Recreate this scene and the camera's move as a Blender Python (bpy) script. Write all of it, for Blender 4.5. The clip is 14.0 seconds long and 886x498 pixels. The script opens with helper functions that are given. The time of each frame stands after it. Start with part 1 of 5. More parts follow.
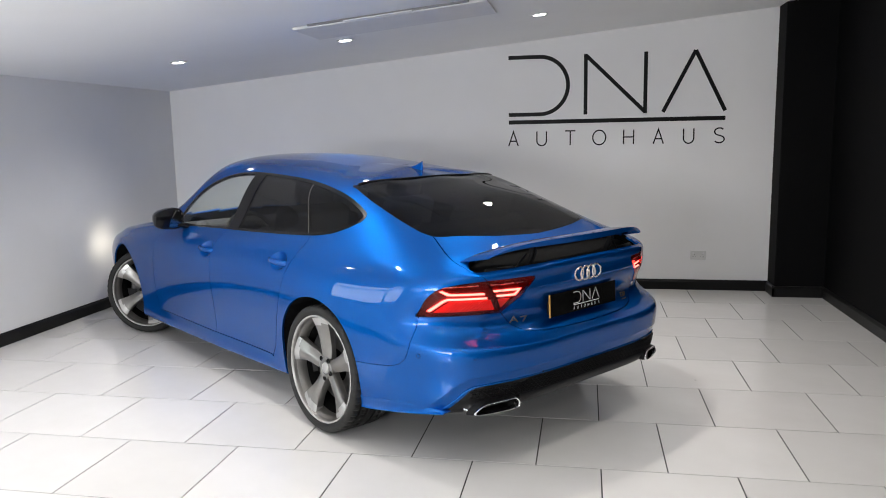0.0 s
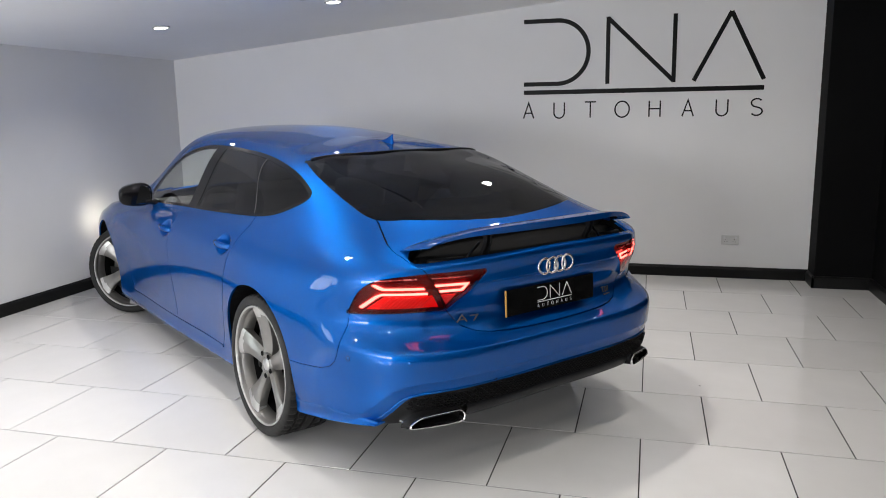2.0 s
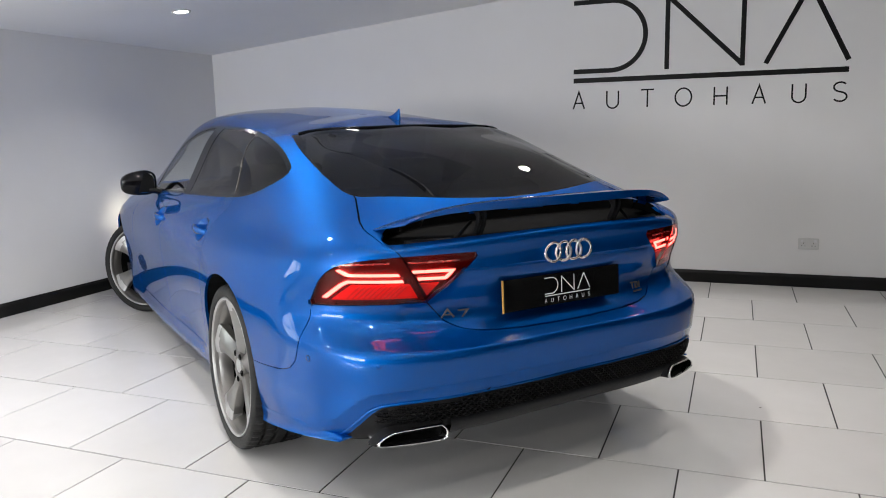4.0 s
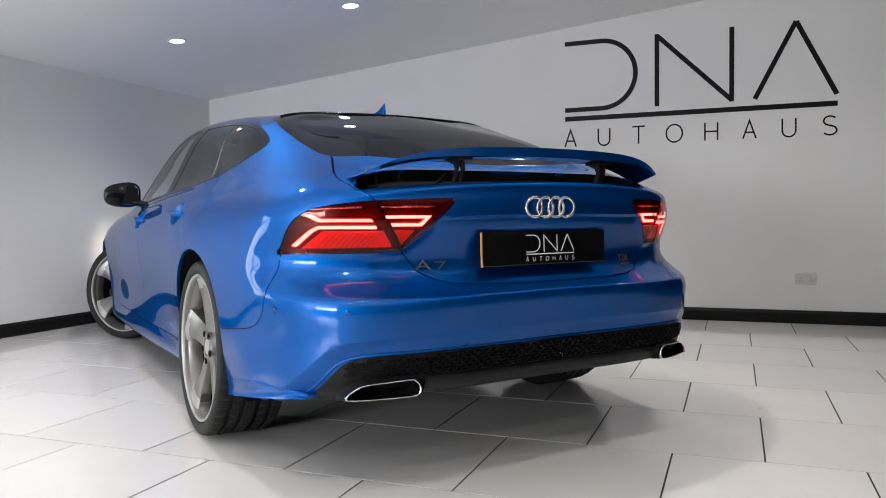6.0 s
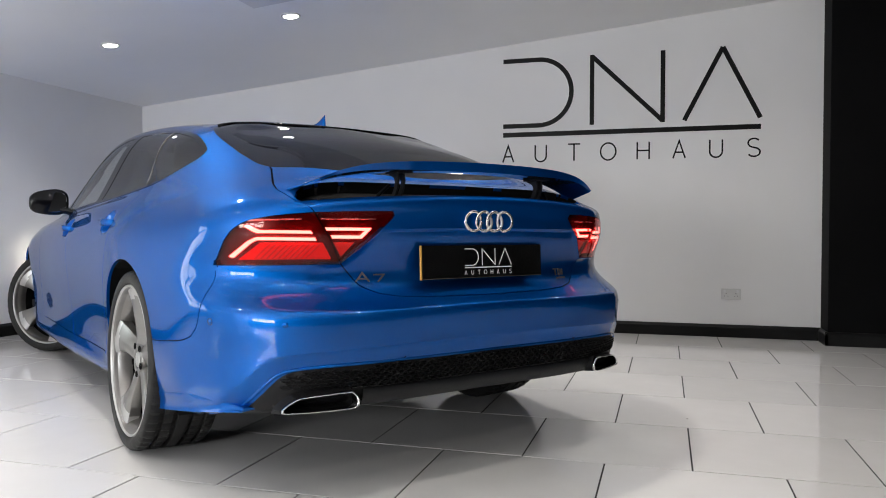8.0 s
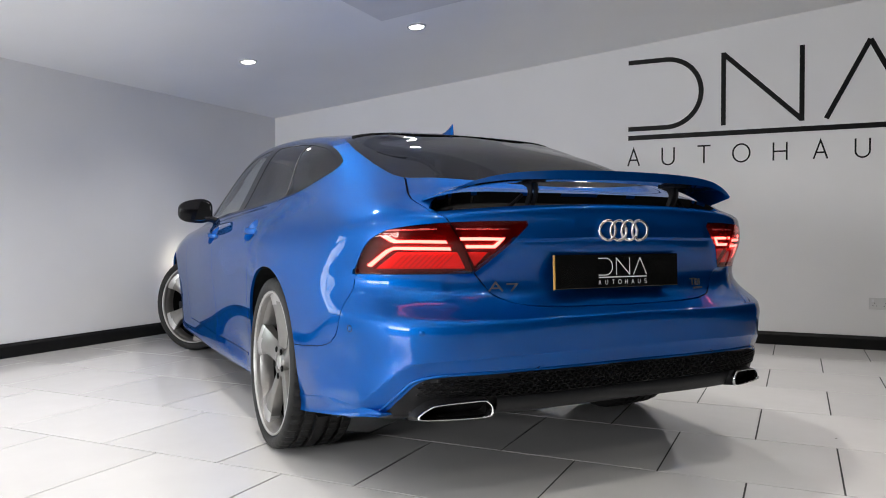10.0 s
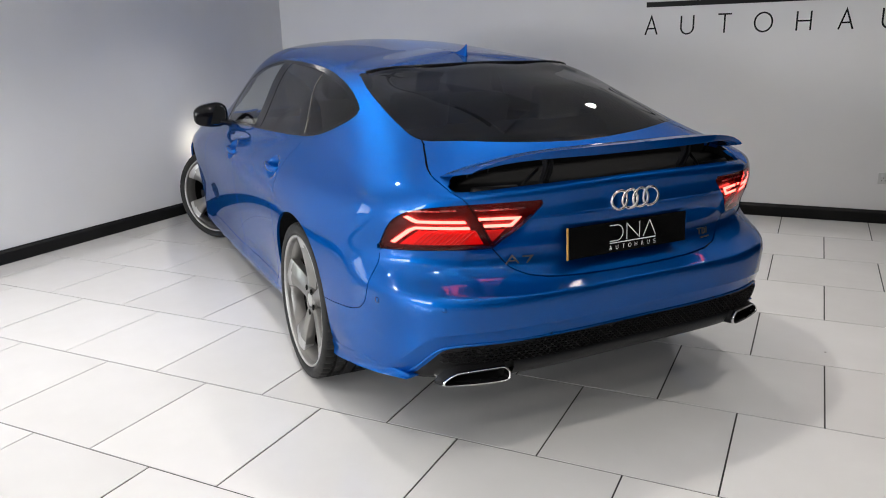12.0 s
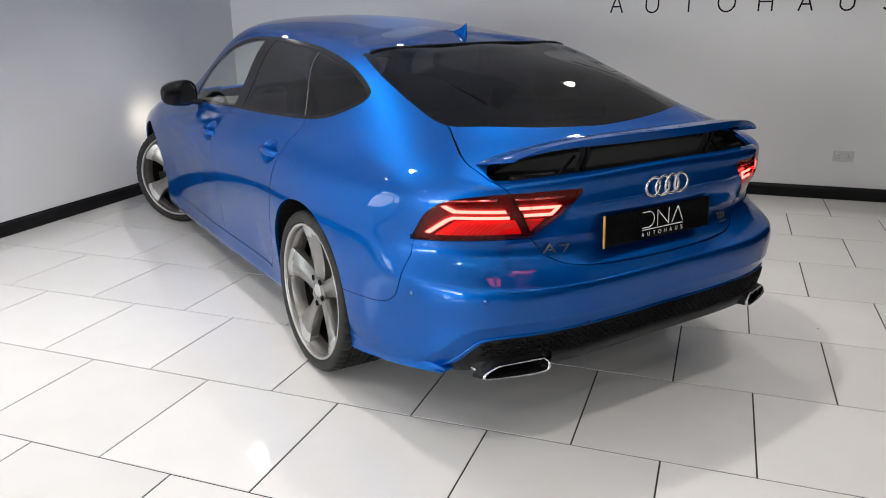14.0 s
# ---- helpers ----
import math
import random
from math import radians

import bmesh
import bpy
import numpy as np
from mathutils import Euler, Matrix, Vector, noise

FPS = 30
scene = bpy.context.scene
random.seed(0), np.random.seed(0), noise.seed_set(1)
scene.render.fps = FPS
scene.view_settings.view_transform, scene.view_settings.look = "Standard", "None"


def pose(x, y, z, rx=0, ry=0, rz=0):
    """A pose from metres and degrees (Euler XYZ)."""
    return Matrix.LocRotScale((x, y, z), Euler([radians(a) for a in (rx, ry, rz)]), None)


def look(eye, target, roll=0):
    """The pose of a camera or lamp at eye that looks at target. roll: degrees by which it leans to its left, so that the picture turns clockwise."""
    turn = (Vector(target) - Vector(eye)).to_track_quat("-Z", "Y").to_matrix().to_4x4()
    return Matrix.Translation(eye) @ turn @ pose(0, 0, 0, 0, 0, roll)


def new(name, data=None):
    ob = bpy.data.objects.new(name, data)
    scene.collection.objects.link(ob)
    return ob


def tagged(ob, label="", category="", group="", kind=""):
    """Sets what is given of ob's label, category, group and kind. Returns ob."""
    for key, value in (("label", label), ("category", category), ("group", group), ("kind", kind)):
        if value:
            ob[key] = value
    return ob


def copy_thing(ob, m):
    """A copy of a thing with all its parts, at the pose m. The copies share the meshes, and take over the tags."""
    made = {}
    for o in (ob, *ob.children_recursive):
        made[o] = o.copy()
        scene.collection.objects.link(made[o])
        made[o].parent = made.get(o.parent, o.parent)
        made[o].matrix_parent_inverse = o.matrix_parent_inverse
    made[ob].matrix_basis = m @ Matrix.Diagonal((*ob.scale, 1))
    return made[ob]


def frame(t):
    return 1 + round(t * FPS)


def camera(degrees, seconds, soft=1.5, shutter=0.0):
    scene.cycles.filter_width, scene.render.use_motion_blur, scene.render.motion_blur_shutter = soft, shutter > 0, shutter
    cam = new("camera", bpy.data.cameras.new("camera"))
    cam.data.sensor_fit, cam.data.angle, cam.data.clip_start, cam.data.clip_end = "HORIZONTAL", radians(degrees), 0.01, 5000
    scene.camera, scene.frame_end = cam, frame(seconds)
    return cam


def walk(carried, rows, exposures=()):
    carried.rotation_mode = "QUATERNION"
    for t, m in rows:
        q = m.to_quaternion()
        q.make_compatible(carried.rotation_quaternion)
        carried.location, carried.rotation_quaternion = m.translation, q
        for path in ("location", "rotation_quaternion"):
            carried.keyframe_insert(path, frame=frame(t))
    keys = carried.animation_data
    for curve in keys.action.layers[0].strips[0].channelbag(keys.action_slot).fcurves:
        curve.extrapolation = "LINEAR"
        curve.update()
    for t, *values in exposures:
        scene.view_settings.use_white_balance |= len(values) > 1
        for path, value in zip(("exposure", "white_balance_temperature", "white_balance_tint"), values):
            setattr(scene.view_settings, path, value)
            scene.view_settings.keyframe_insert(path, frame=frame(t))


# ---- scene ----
cam = camera(61.1, 14.0, soft=1.0)
PATH = [
    (0, (-0.051, -0.311, 1.546), (-0.422, 1.632, 1.247), -1.1),
    (0.5, (-0.012, -0.19, 1.537), (-0.393, 1.749, 1.229), -1.4),
    (1, (0.133, -0.041, 1.535), (-0.285, 1.89, 1.223), -1.4),
    (1.5, (0.266, 0.09, 1.529), (-0.211, 2.003, 1.195), -1.0),
    (2, (0.339, 0.273, 1.515), (-0.187, 2.168, 1.152), -1.0),
    (2.5, (0.39, 0.465, 1.502), (-0.164, 2.347, 1.115), -1.0),
    (2.7, (0.425, 0.53, 1.496), (-0.139, 2.407, 1.1), -1.1),
    (4.8, (0.502, 0.945, 1.004), (-0.279, 2.778, 0.829), -0.6),
    (5, (0.501, 0.949, 0.918), (-0.275, 2.788, 0.786), -0.5),
    (5.5, (0.513, 0.957, 0.825), (-0.253, 2.802, 0.722), -0.8),
    (6, (0.539, 0.941, 0.833), (-0.187, 2.803, 0.753), -0.7),
    (6.5, (0.563, 0.938, 0.837), (-0.031, 2.846, 0.771), -0.4),
    (7, (0.565, 0.94, 0.834), (0.016, 2.862, 0.779), 0.1),
    (7.5, (0.553, 0.938, 0.829), (0.009, 2.862, 0.778), 0.3),
    (8, (0.538, 0.922, 0.833), (-0.03, 2.839, 0.787), 0.1),
    (8.5, (0.521, 0.914, 0.839), (-0.153, 2.796, 0.799), -0.2),
    (9, (0.521, 0.899, 0.841), (-0.228, 2.753, 0.808), -0.3),
    (9.2, (0.513, 0.895, 0.843), (-0.262, 2.738, 0.815), -0.2),
    (11.3, (0.461, 0.901, 0.979), (-0.472, 2.661, 0.79), -0.2),
    (11.5, (0.454, 0.903, 1.133), (-0.464, 2.654, 0.828), -0.3),
    (12, (0.496, 0.83, 1.393), (-0.361, 2.559, 0.868), -1.5),
    (12.5, (0.531, 0.775, 1.461), (-0.304, 2.516, 0.937), -2.0),
    (13, (0.471, 0.742, 1.448), (-0.345, 2.479, 0.887), -1.9),
    (13.5, (0.291, 0.718, 1.455), (-0.447, 2.485, 0.879), -1.3),
    (14, (0.118, 0.764, 1.434), (-0.545, 2.554, 0.837), -0.7),
]
EXPOSURES = [(0, 0.33), (2.7, 0.33), (4.8, 0.34), (7.5, 0.39), (9.2, 0.37), (11.3, 0.31), (12, 0.26), (14, 0.26)]
walk(cam, [(t, look(eye, target, roll)) for t, eye, target, roll in PATH], EXPOSURES)

# ---------------------------------------------------------------- light and world
def make_world():
    w = bpy.data.worlds.new("world")
    scene.world = w
    w.use_nodes = True
    nt = w.node_tree
    sky = nt.nodes.new("ShaderNodeTexSky")
    sky.sky_type = "NISHITA"
    sky.sun_disc = False
    sky.sun_elevation, sky.sun_rotation = radians(30), radians(200)
    bg = nt.nodes["Background"]
    bg.inputs[1].default_value = 0.12
    nt.links.new(sky.outputs[0], bg.inputs[0])


make_world()

# ---------------------------------------------------------------- materials
def nodes_of(name):
    m = bpy.data.materials.new(name)
    m.use_nodes = True
    nt = m.node_tree
    return m, nt, nt.nodes["Principled BSDF"]


def noise_node(nt, scale, detail=4.0, rough=0.55, coord="Object"):
    tc = nt.nodes.new("ShaderNodeTexCoord")
    n = nt.nodes.new("ShaderNodeTexNoise")
    n.inputs["Scale"].default_value = scale
    n.inputs["Detail"].default_value = detail
    n.inputs["Roughness"].default_value = rough
    nt.links.new(tc.outputs[coord], n.inputs["Vector"])
    return n


def ramp(nt, src, lo, hi, p0=0.3, p1=0.7):
    r = nt.nodes.new("ShaderNodeValToRGB")
    r.color_ramp.elements[0].position, r.color_ramp.elements[1].position = p0, p1
    r.color_ramp.elements[0].color, r.color_ramp.elements[1].color = (*lo, 1), (*hi, 1)
    nt.links.new(src, r.inputs[0])
    return r


def ranged(nt, src, lo, hi):
    r = nt.nodes.new("ShaderNodeMapRange")
    r.inputs["To Min"].default_value, r.inputs["To Max"].default_value = lo, hi
    nt.links.new(src, r.inputs["Value"])
    return r


def bump(nt, bsdf, src, strength, dist=0.002, slot="Normal"):
    b = nt.nodes.new("ShaderNodeBump")
    b.inputs["Strength"].default_value, b.inputs["Distance"].default_value = strength, dist
    nt.links.new(src, b.inputs["Height"])
    nt.links.new(b.outputs[0], bsdf.inputs[slot])


def surface(name, lo, hi, scale=3.0, rough=(0.5, 0.6), metal=0.0, fine=0.0, fine_scale=250.0, spec=0.5, coat=0.0, coat_rough=0.03, bump_dist=0.002):
    """A solid surface that varies in colour and gloss at a large and a fine scale."""
    m, nt, b = nodes_of(name)
    n = noise_node(nt, scale)
    r = ramp(nt, n.outputs["Fac"], lo, hi)
    nt.links.new(r.outputs[0], b.inputs["Base Color"])
    rr = ranged(nt, n.outputs["Fac"], *rough)
    nt.links.new(rr.outputs[0], b.inputs["Roughness"])
    b.inputs["Metallic"].default_value = metal
    b.inputs["Specular IOR Level"].default_value = spec
    b.inputs["Coat Weight"].default_value = coat
    b.inputs["Coat Roughness"].default_value = coat_rough
    if fine:
        f = noise_node(nt, fine_scale, 3.0)
        bump(nt, b, f.outputs["Fac"], fine, bump_dist)
    return m


def lamp_glow(name, colour, strength):
    m, nt, b = nodes_of(name)
    b.inputs["Base Color"].default_value = (*colour, 1)
    b.inputs["Emission Color"].default_value = (*colour, 1)
    b.inputs["Emission Strength"].default_value = strength
    return m


def facing_gloss(nt, ior):
    """Clear-coat share of a smooth surface: little when seen straight on, all of it at a glance."""
    lw = nt.nodes.new("ShaderNodeLayerWeight")
    lw.inputs["Blend"].default_value = 0.5
    f5 = nt.nodes.new("ShaderNodeMath")
    f5.operation = "POWER"
    f5.inputs[1].default_value = 5.0
    nt.links.new(lw.outputs["Facing"], f5.inputs[0])
    r0 = ((ior - 1) / (ior + 1)) ** 2
    fr = nt.nodes.new("ShaderNodeMath")
    fr.operation = "MULTIPLY_ADD"
    fr.inputs[1].default_value, fr.inputs[2].default_value = 1 - r0, r0
    nt.links.new(f5.outputs[0], fr.inputs[0])
    return fr


def clear(name, tint, rough=0.0, ior=1.5):
    """Tinted see-through pane: gloss by Fresnel over a coloured transparency."""
    m = bpy.data.materials.new(name)
    m.use_nodes = True
    nt = m.node_tree
    nt.nodes.remove(nt.nodes["Principled BSDF"])
    out = nt.nodes["Material Output"]
    t = nt.nodes.new("ShaderNodeBsdfTransparent")
    t.inputs[0].default_value = (*tint, 1)
    g = nt.nodes.new("ShaderNodeBsdfGlossy")
    g.inputs["Roughness"].default_value = rough
    fr = facing_gloss(nt, ior)
    mix = nt.nodes.new("ShaderNodeMixShader")
    nt.links.new(fr.outputs[0], mix.inputs[0])
    nt.links.new(t.outputs[0], mix.inputs[1])
    nt.links.new(g.outputs[0], mix.inputs[2])
    nt.links.new(mix.outputs[0], out.inputs[0])
    return m


def tile_material():
    m, nt, b = nodes_of("white_porcelain_tile")
    n = noise_node(nt, 2.2, 5.0)
    info = nt.nodes.new("ShaderNodeObjectInfo")
    r = ramp(nt, n.outputs["Fac"], (0.66, 0.65, 0.635), (0.73, 0.72, 0.705), 0.25, 0.75)
    hsv = nt.nodes.new("ShaderNodeHueSaturation")
    v = ranged(nt, info.outputs["Random"], 0.95, 1.03)
    nt.links.new(r.outputs[0], hsv.inputs["Color"])
    nt.links.new(v.outputs[0], hsv.inputs["Value"])
    dots = nt.nodes.new("ShaderNodeTexVoronoi")
    dots.inputs["Scale"].default_value = 2.1
    geo = nt.nodes.new("ShaderNodeNewGeometry")
    nt.links.new(geo.outputs["Position"], dots.inputs["Vector"])
    fleck = ramp(nt, dots.outputs["Distance"], (0.22, 0.20, 0.18), (1.0, 1.0, 1.0), 0.010, 0.016)
    mul = nt.nodes.new("ShaderNodeMixRGB")
    mul.blend_type = "MULTIPLY"
    mul.inputs[0].default_value = 1.0
    nt.links.new(hsv.outputs[0], mul.inputs[1])
    nt.links.new(fleck.outputs[0], mul.inputs[2])
    nt.links.new(mul.outputs[0], b.inputs["Base Color"])
    scuff = noise_node(nt, 9.0, 6.0, 0.65)
    rr = ranged(nt, scuff.outputs["Fac"], 0.03, 0.13)
    nt.links.new(rr.outputs[0], b.inputs["Roughness"])
    wav = noise_node(nt, 5.0, 2.0)
    bump(nt, b, wav.outputs["Fac"], 0.05, 0.002)
    return m


def paint_material():
    """Blue pigment with fine metal flakes under a clear coat."""
    m = bpy.data.materials.new("metallic_blue_paint")
    m.use_nodes = True
    nt = m.node_tree
    nt.nodes.remove(nt.nodes["Principled BSDF"])
    fl = noise_node(nt, 1400.0, 1.0)
    pig = nt.nodes.new("ShaderNodeBsdfDiffuse")
    r = ramp(nt, fl.outputs["Fac"], (0.0003, 0.007, 0.070), (0.0005, 0.010, 0.095), 0.35, 0.65)
    nt.links.new(r.outputs[0], pig.inputs["Color"])
    flake = nt.nodes.new("ShaderNodeBsdfGlossy")
    r2 = ramp(nt, fl.outputs["Fac"], (0.0006, 0.094, 0.385), (0.0012, 0.145, 0.565), 0.35, 0.65)
    nt.links.new(r2.outputs[0], flake.inputs["Color"])
    flake.inputs["Roughness"].default_value = 0.50
    base = nt.nodes.new("ShaderNodeMixShader")
    base.inputs[0].default_value = 0.72
    nt.links.new(pig.outputs[0], base.inputs[1])
    nt.links.new(flake.outputs[0], base.inputs[2])
    coat = nt.nodes.new("ShaderNodeBsdfGlossy")
    coat.inputs["Roughness"].default_value = 0.015
    top = nt.nodes.new("ShaderNodeMixShader")
    nt.links.new(facing_gloss(nt, 1.42).outputs[0], top.inputs[0])
    nt.links.new(base.outputs[0], top.inputs[1])
    nt.links.new(coat.outputs[0], top.inputs[2])
    nt.links.new(top.outputs[0], nt.nodes["Material Output"].inputs[0])
    return m


M_TILE = tile_material()
M_GROUT = surface("dark_grout", (0.008, 0.008, 0.008), (0.022, 0.021, 0.02), 20, (0.7, 0.9), fine=0.3)
M_WALL = surface("white_wall_paint", (0.74, 0.735, 0.73), (0.79, 0.785, 0.78), 0.9, (0.55, 0.7), fine=0.12, fine_scale=180)
M_CEIL = surface("white_ceiling_paint", (0.84, 0.84, 0.84), (0.88, 0.88, 0.88), 0.8, (0.6, 0.75), fine=0.08, fine_scale=160)
M_BLACKWALL = surface("black_wall_paint", (0.0025, 0.0025, 0.0028), (0.0045, 0.0045, 0.0048), 1.2, (0.6, 0.75), fine=0.15, fine_scale=140, spec=0.08)
M_BLACKGLOSS = surface("black_satin_paint", (0.004, 0.004, 0.004), (0.008, 0.008, 0.008), 4, (0.3, 0.42), fine=0.05, fine_scale=60, spec=0.25)
M_VINYL = surface("black_sign_vinyl", (0.003, 0.003, 0.003), (0.006, 0.006, 0.006), 6, (0.4, 0.5), spec=0.15)
M_WHITEPLASTIC = surface("white_plastic", (0.56, 0.56, 0.55), (0.61, 0.61, 0.60), 6, (0.3, 0.4))
M_METALWHITE = surface("white_powder_coat", (0.62, 0.62, 0.63), (0.68, 0.68, 0.69), 4, (0.35, 0.45))
M_GREYSLOT = surface("grey_slot_shade", (0.16, 0.16, 0.17), (0.22, 0.22, 0.23), 5, (0.45, 0.6))
M_BULB = lamp_glow("downlight_lens", (1.0, 0.97, 0.93), 22.0)
M_PAINT = paint_material()
# underseal colour; also painted inside the wheels in place of deep shade
M_SHELL = surface("dark_underseal_and_shade", (0.003, 0.003, 0.003), (0.006, 0.006, 0.006), 30, (0.75, 0.95), fine=0.2, spec=0.1)
M_RUBBER = surface("tyre_rubber", (0.010, 0.010, 0.010), (0.018, 0.0178, 0.0175), 14, (0.5, 0.75), fine=0.25, fine_scale=400, spec=0.3)
M_BLACKPLASTIC = surface("black_moulded_plastic", (0.005, 0.005, 0.0055), (0.010, 0.010, 0.011), 12, (0.4, 0.55), fine=0.2, fine_scale=900, spec=0.2)
M_GREYPLASTIC = surface("grey_valance_plastic", (0.010, 0.0105, 0.012), (0.016, 0.017, 0.019), 8, (0.4, 0.5), fine=0.15, fine_scale=900, spec=0.3)
M_TRIM = surface("black_gloss_trim", (0.003, 0.003, 0.004), (0.006, 0.006, 0.007), 10, (0.12, 0.22), spec=0.2)
M_EMBLEM = surface("bright_chrome_badge", (0.78, 0.78, 0.79), (0.86, 0.86, 0.87), 20, (0.22, 0.32), metal=0.9)
M_CHROME = surface("polished_chrome", (0.75, 0.75, 0.76), (0.85, 0.85, 0.86), 20, (0.05, 0.12), metal=1.0)
M_BADGE = surface("satin_grey_badge", (0.085, 0.09, 0.10), (0.13, 0.135, 0.145), 20, (0.3, 0.4), metal=0.4)
M_ALLOY = surface("titanium_grey_alloy", (0.18, 0.174, 0.166), (0.24, 0.233, 0.223), 8, (0.32, 0.42), metal=0.8, coat=0.2)
M_ALLOYCUT = surface("diamond_cut_alloy", (0.38, 0.375, 0.368), (0.46, 0.455, 0.447), 20, (0.3, 0.4), metal=0.6, fine=0.1, fine_scale=700)
M_DARKMETAL = surface("brake_iron", (0.08, 0.08, 0.08), (0.16, 0.155, 0.15), 25, (0.35, 0.55), metal=0.8)
M_GLASS = clear("privacy_glass", (0.075, 0.072, 0.070))
M_GLASSFRONT = clear("clear_window_glass", (0.93, 0.96, 0.94))
M_MIRROR = surface("mirror_glass", (0.82, 0.82, 0.83), (0.86, 0.86, 0.87), 3, (0.0, 0.01), metal=1.0)
M_LENS = clear("red_lamp_lens", (0.78, 0.24, 0.22), ior=1.36)
M_LENSDARK = surface("smoked_lamp_housing", (0.05, 0.0015, 0.0015), (0.08, 0.002, 0.002), 10, (0.15, 0.25))
M_LED = lamp_glow("tail_light_strip", (1.0, 0.27, 0.235), 9.5)
M_LEDDIM = lamp_glow("tail_light_field", (0.9, 0.006, 0.004), 0.19)
# self-lit dim red: paints in light scattered inside the lamp
M_REDGLOW = lamp_glow("dim_red_lamp_glow", (0.7, 0.010, 0.008), 0.06)
M_SEAT = surface("dark_grey_leather", (0.018, 0.017, 0.017), (0.035, 0.033, 0.032), 9, (0.4, 0.6), fine=0.3, fine_scale=300)
M_PLATE = surface("black_plate_acrylic", (0.004, 0.004, 0.004), (0.007, 0.007, 0.007), 9, (0.10, 0.16))
M_PLATEEDGE = surface("amber_plate_edge", (0.55, 0.30, 0.06), (0.62, 0.36, 0.09), 9, (0.3, 0.4))
M_WHITEINK = surface("white_print", (0.78, 0.78, 0.78), (0.85, 0.85, 0.85), 9, (0.3, 0.4))


# ---------------------------------------------------------------- mesh helpers
def flowing_normals(me):
    """Shades a panel with the normals of the whole skin, so that light runs on across the gaps."""
    n = len(me.vertices)
    N = np.zeros(n * 3, np.float32)
    me.attributes["flow"].data.foreach_get("vector", N)
    N = N.reshape(n, 3)
    loops = np.zeros(len(me.loops), np.int32)
    me.loops.foreach_get("vertex_index", loops)
    flat = np.zeros(len(me.polygons) * 3, np.float32)
    me.polygons.foreach_get("normal", flat)
    count = np.zeros(len(me.polygons), np.int32)
    me.polygons.foreach_get("loop_total", count)
    smooth = np.zeros(len(me.polygons), bool)
    me.polygons.foreach_get("use_smooth", smooth)
    flat = np.repeat(flat.reshape(-1, 3), count, axis=0)
    use = np.repeat(smooth, count) & (np.linalg.norm(N[loops], axis=1) > 0.5)
    me.normals_split_custom_set(np.where(use[:, None], N[loops], flat).tolist())
    me.attributes.remove(me.attributes["flow"])


def mesh_object(name, bm, material, parent=None, label="", smooth=False, bevel=0.0):
    me = bpy.data.meshes.new(name)
    bm.to_mesh(me)
    bm.free()
    for m in material if isinstance(material, (list, tuple)) else (material,):
        me.materials.append(m)
    if "flow" in me.attributes:
        flowing_normals(me)
    if smooth:
        me.polygons.foreach_set("use_smooth", [True] * len(me.polygons))
    ob = new(name, me)
    if bevel:
        mod = ob.modifiers.new("bevel", "BEVEL")
        mod.width, mod.segments, mod.limit_method, mod.angle_limit = bevel, 2, "ANGLE", radians(40)
    if parent:
        ob.parent = parent
    return tagged(ob, label)


def part(name, bm, material, parent, label="", smooth=False, bevel=0.0):
    return mesh_object(name, bm, material, parent, label, smooth, bevel)


def thing(name, label, category, group="", kind="", m=None):
    ob = new(name)
    ob.empty_display_size = 0.1
    if m is not None:
        ob.matrix_basis = m
    return tagged(ob, label, category, group, kind)


def add_box(bm, x0, x1, y0, y1, z0, z1, m=None):
    vs = [bm.verts.new((x, y, z)) for x in (x0, x1) for y in (y0, y1) for z in (z0, z1)]
    for f in ((0, 1, 3, 2), (4, 6, 7, 5), (0, 4, 5, 1), (2, 3, 7, 6), (0, 2, 6, 4), (1, 5, 7, 3)):
        bm.faces.new([vs[i] for i in f])
    if m is not None:
        bmesh.ops.transform(bm, matrix=m, verts=vs)
    return vs


def box(x0, x1, y0, y1, z0, z1):
    bm = bmesh.new()
    add_box(bm, x0, x1, y0, y1, z0, z1)
    bmesh.ops.recalc_face_normals(bm, faces=bm.faces)
    return bm


def add_lathe(bm, profile, seg=48, closed=False, m=None, start=0.0, sweep=2 * math.pi):
    """Turns a profile of (radius, height) round local z."""
    full = abs(sweep - 2 * math.pi) < 1e-6
    cols = seg if full else seg + 1
    rings = []
    for k in range(cols):
        a = start + sweep * k / seg
        rings.append([bm.verts.new((r * math.cos(a), r * math.sin(a), h)) for r, h in profile])
    n = len(profile)
    for k in range(seg):
        p, q = rings[k], rings[(k + 1) % cols]
        for i in range(n if closed else n - 1):
            j = (i + 1) % n
            bm.faces.new((p[i], q[i], q[j], p[j]))
    vs = [v for r in rings for v in r]
    if m is not None:
        bmesh.ops.transform(bm, matrix=m, verts=vs)
    return vs


def lathe(profile, seg=48, closed=False, m=None):
    bm = bmesh.new()
    add_lathe(bm, profile, seg, closed, m)
    bmesh.ops.remove_doubles(bm, verts=bm.verts, dist=1e-6)
    bmesh.ops.recalc_face_normals(bm, faces=bm.faces)
    return bm


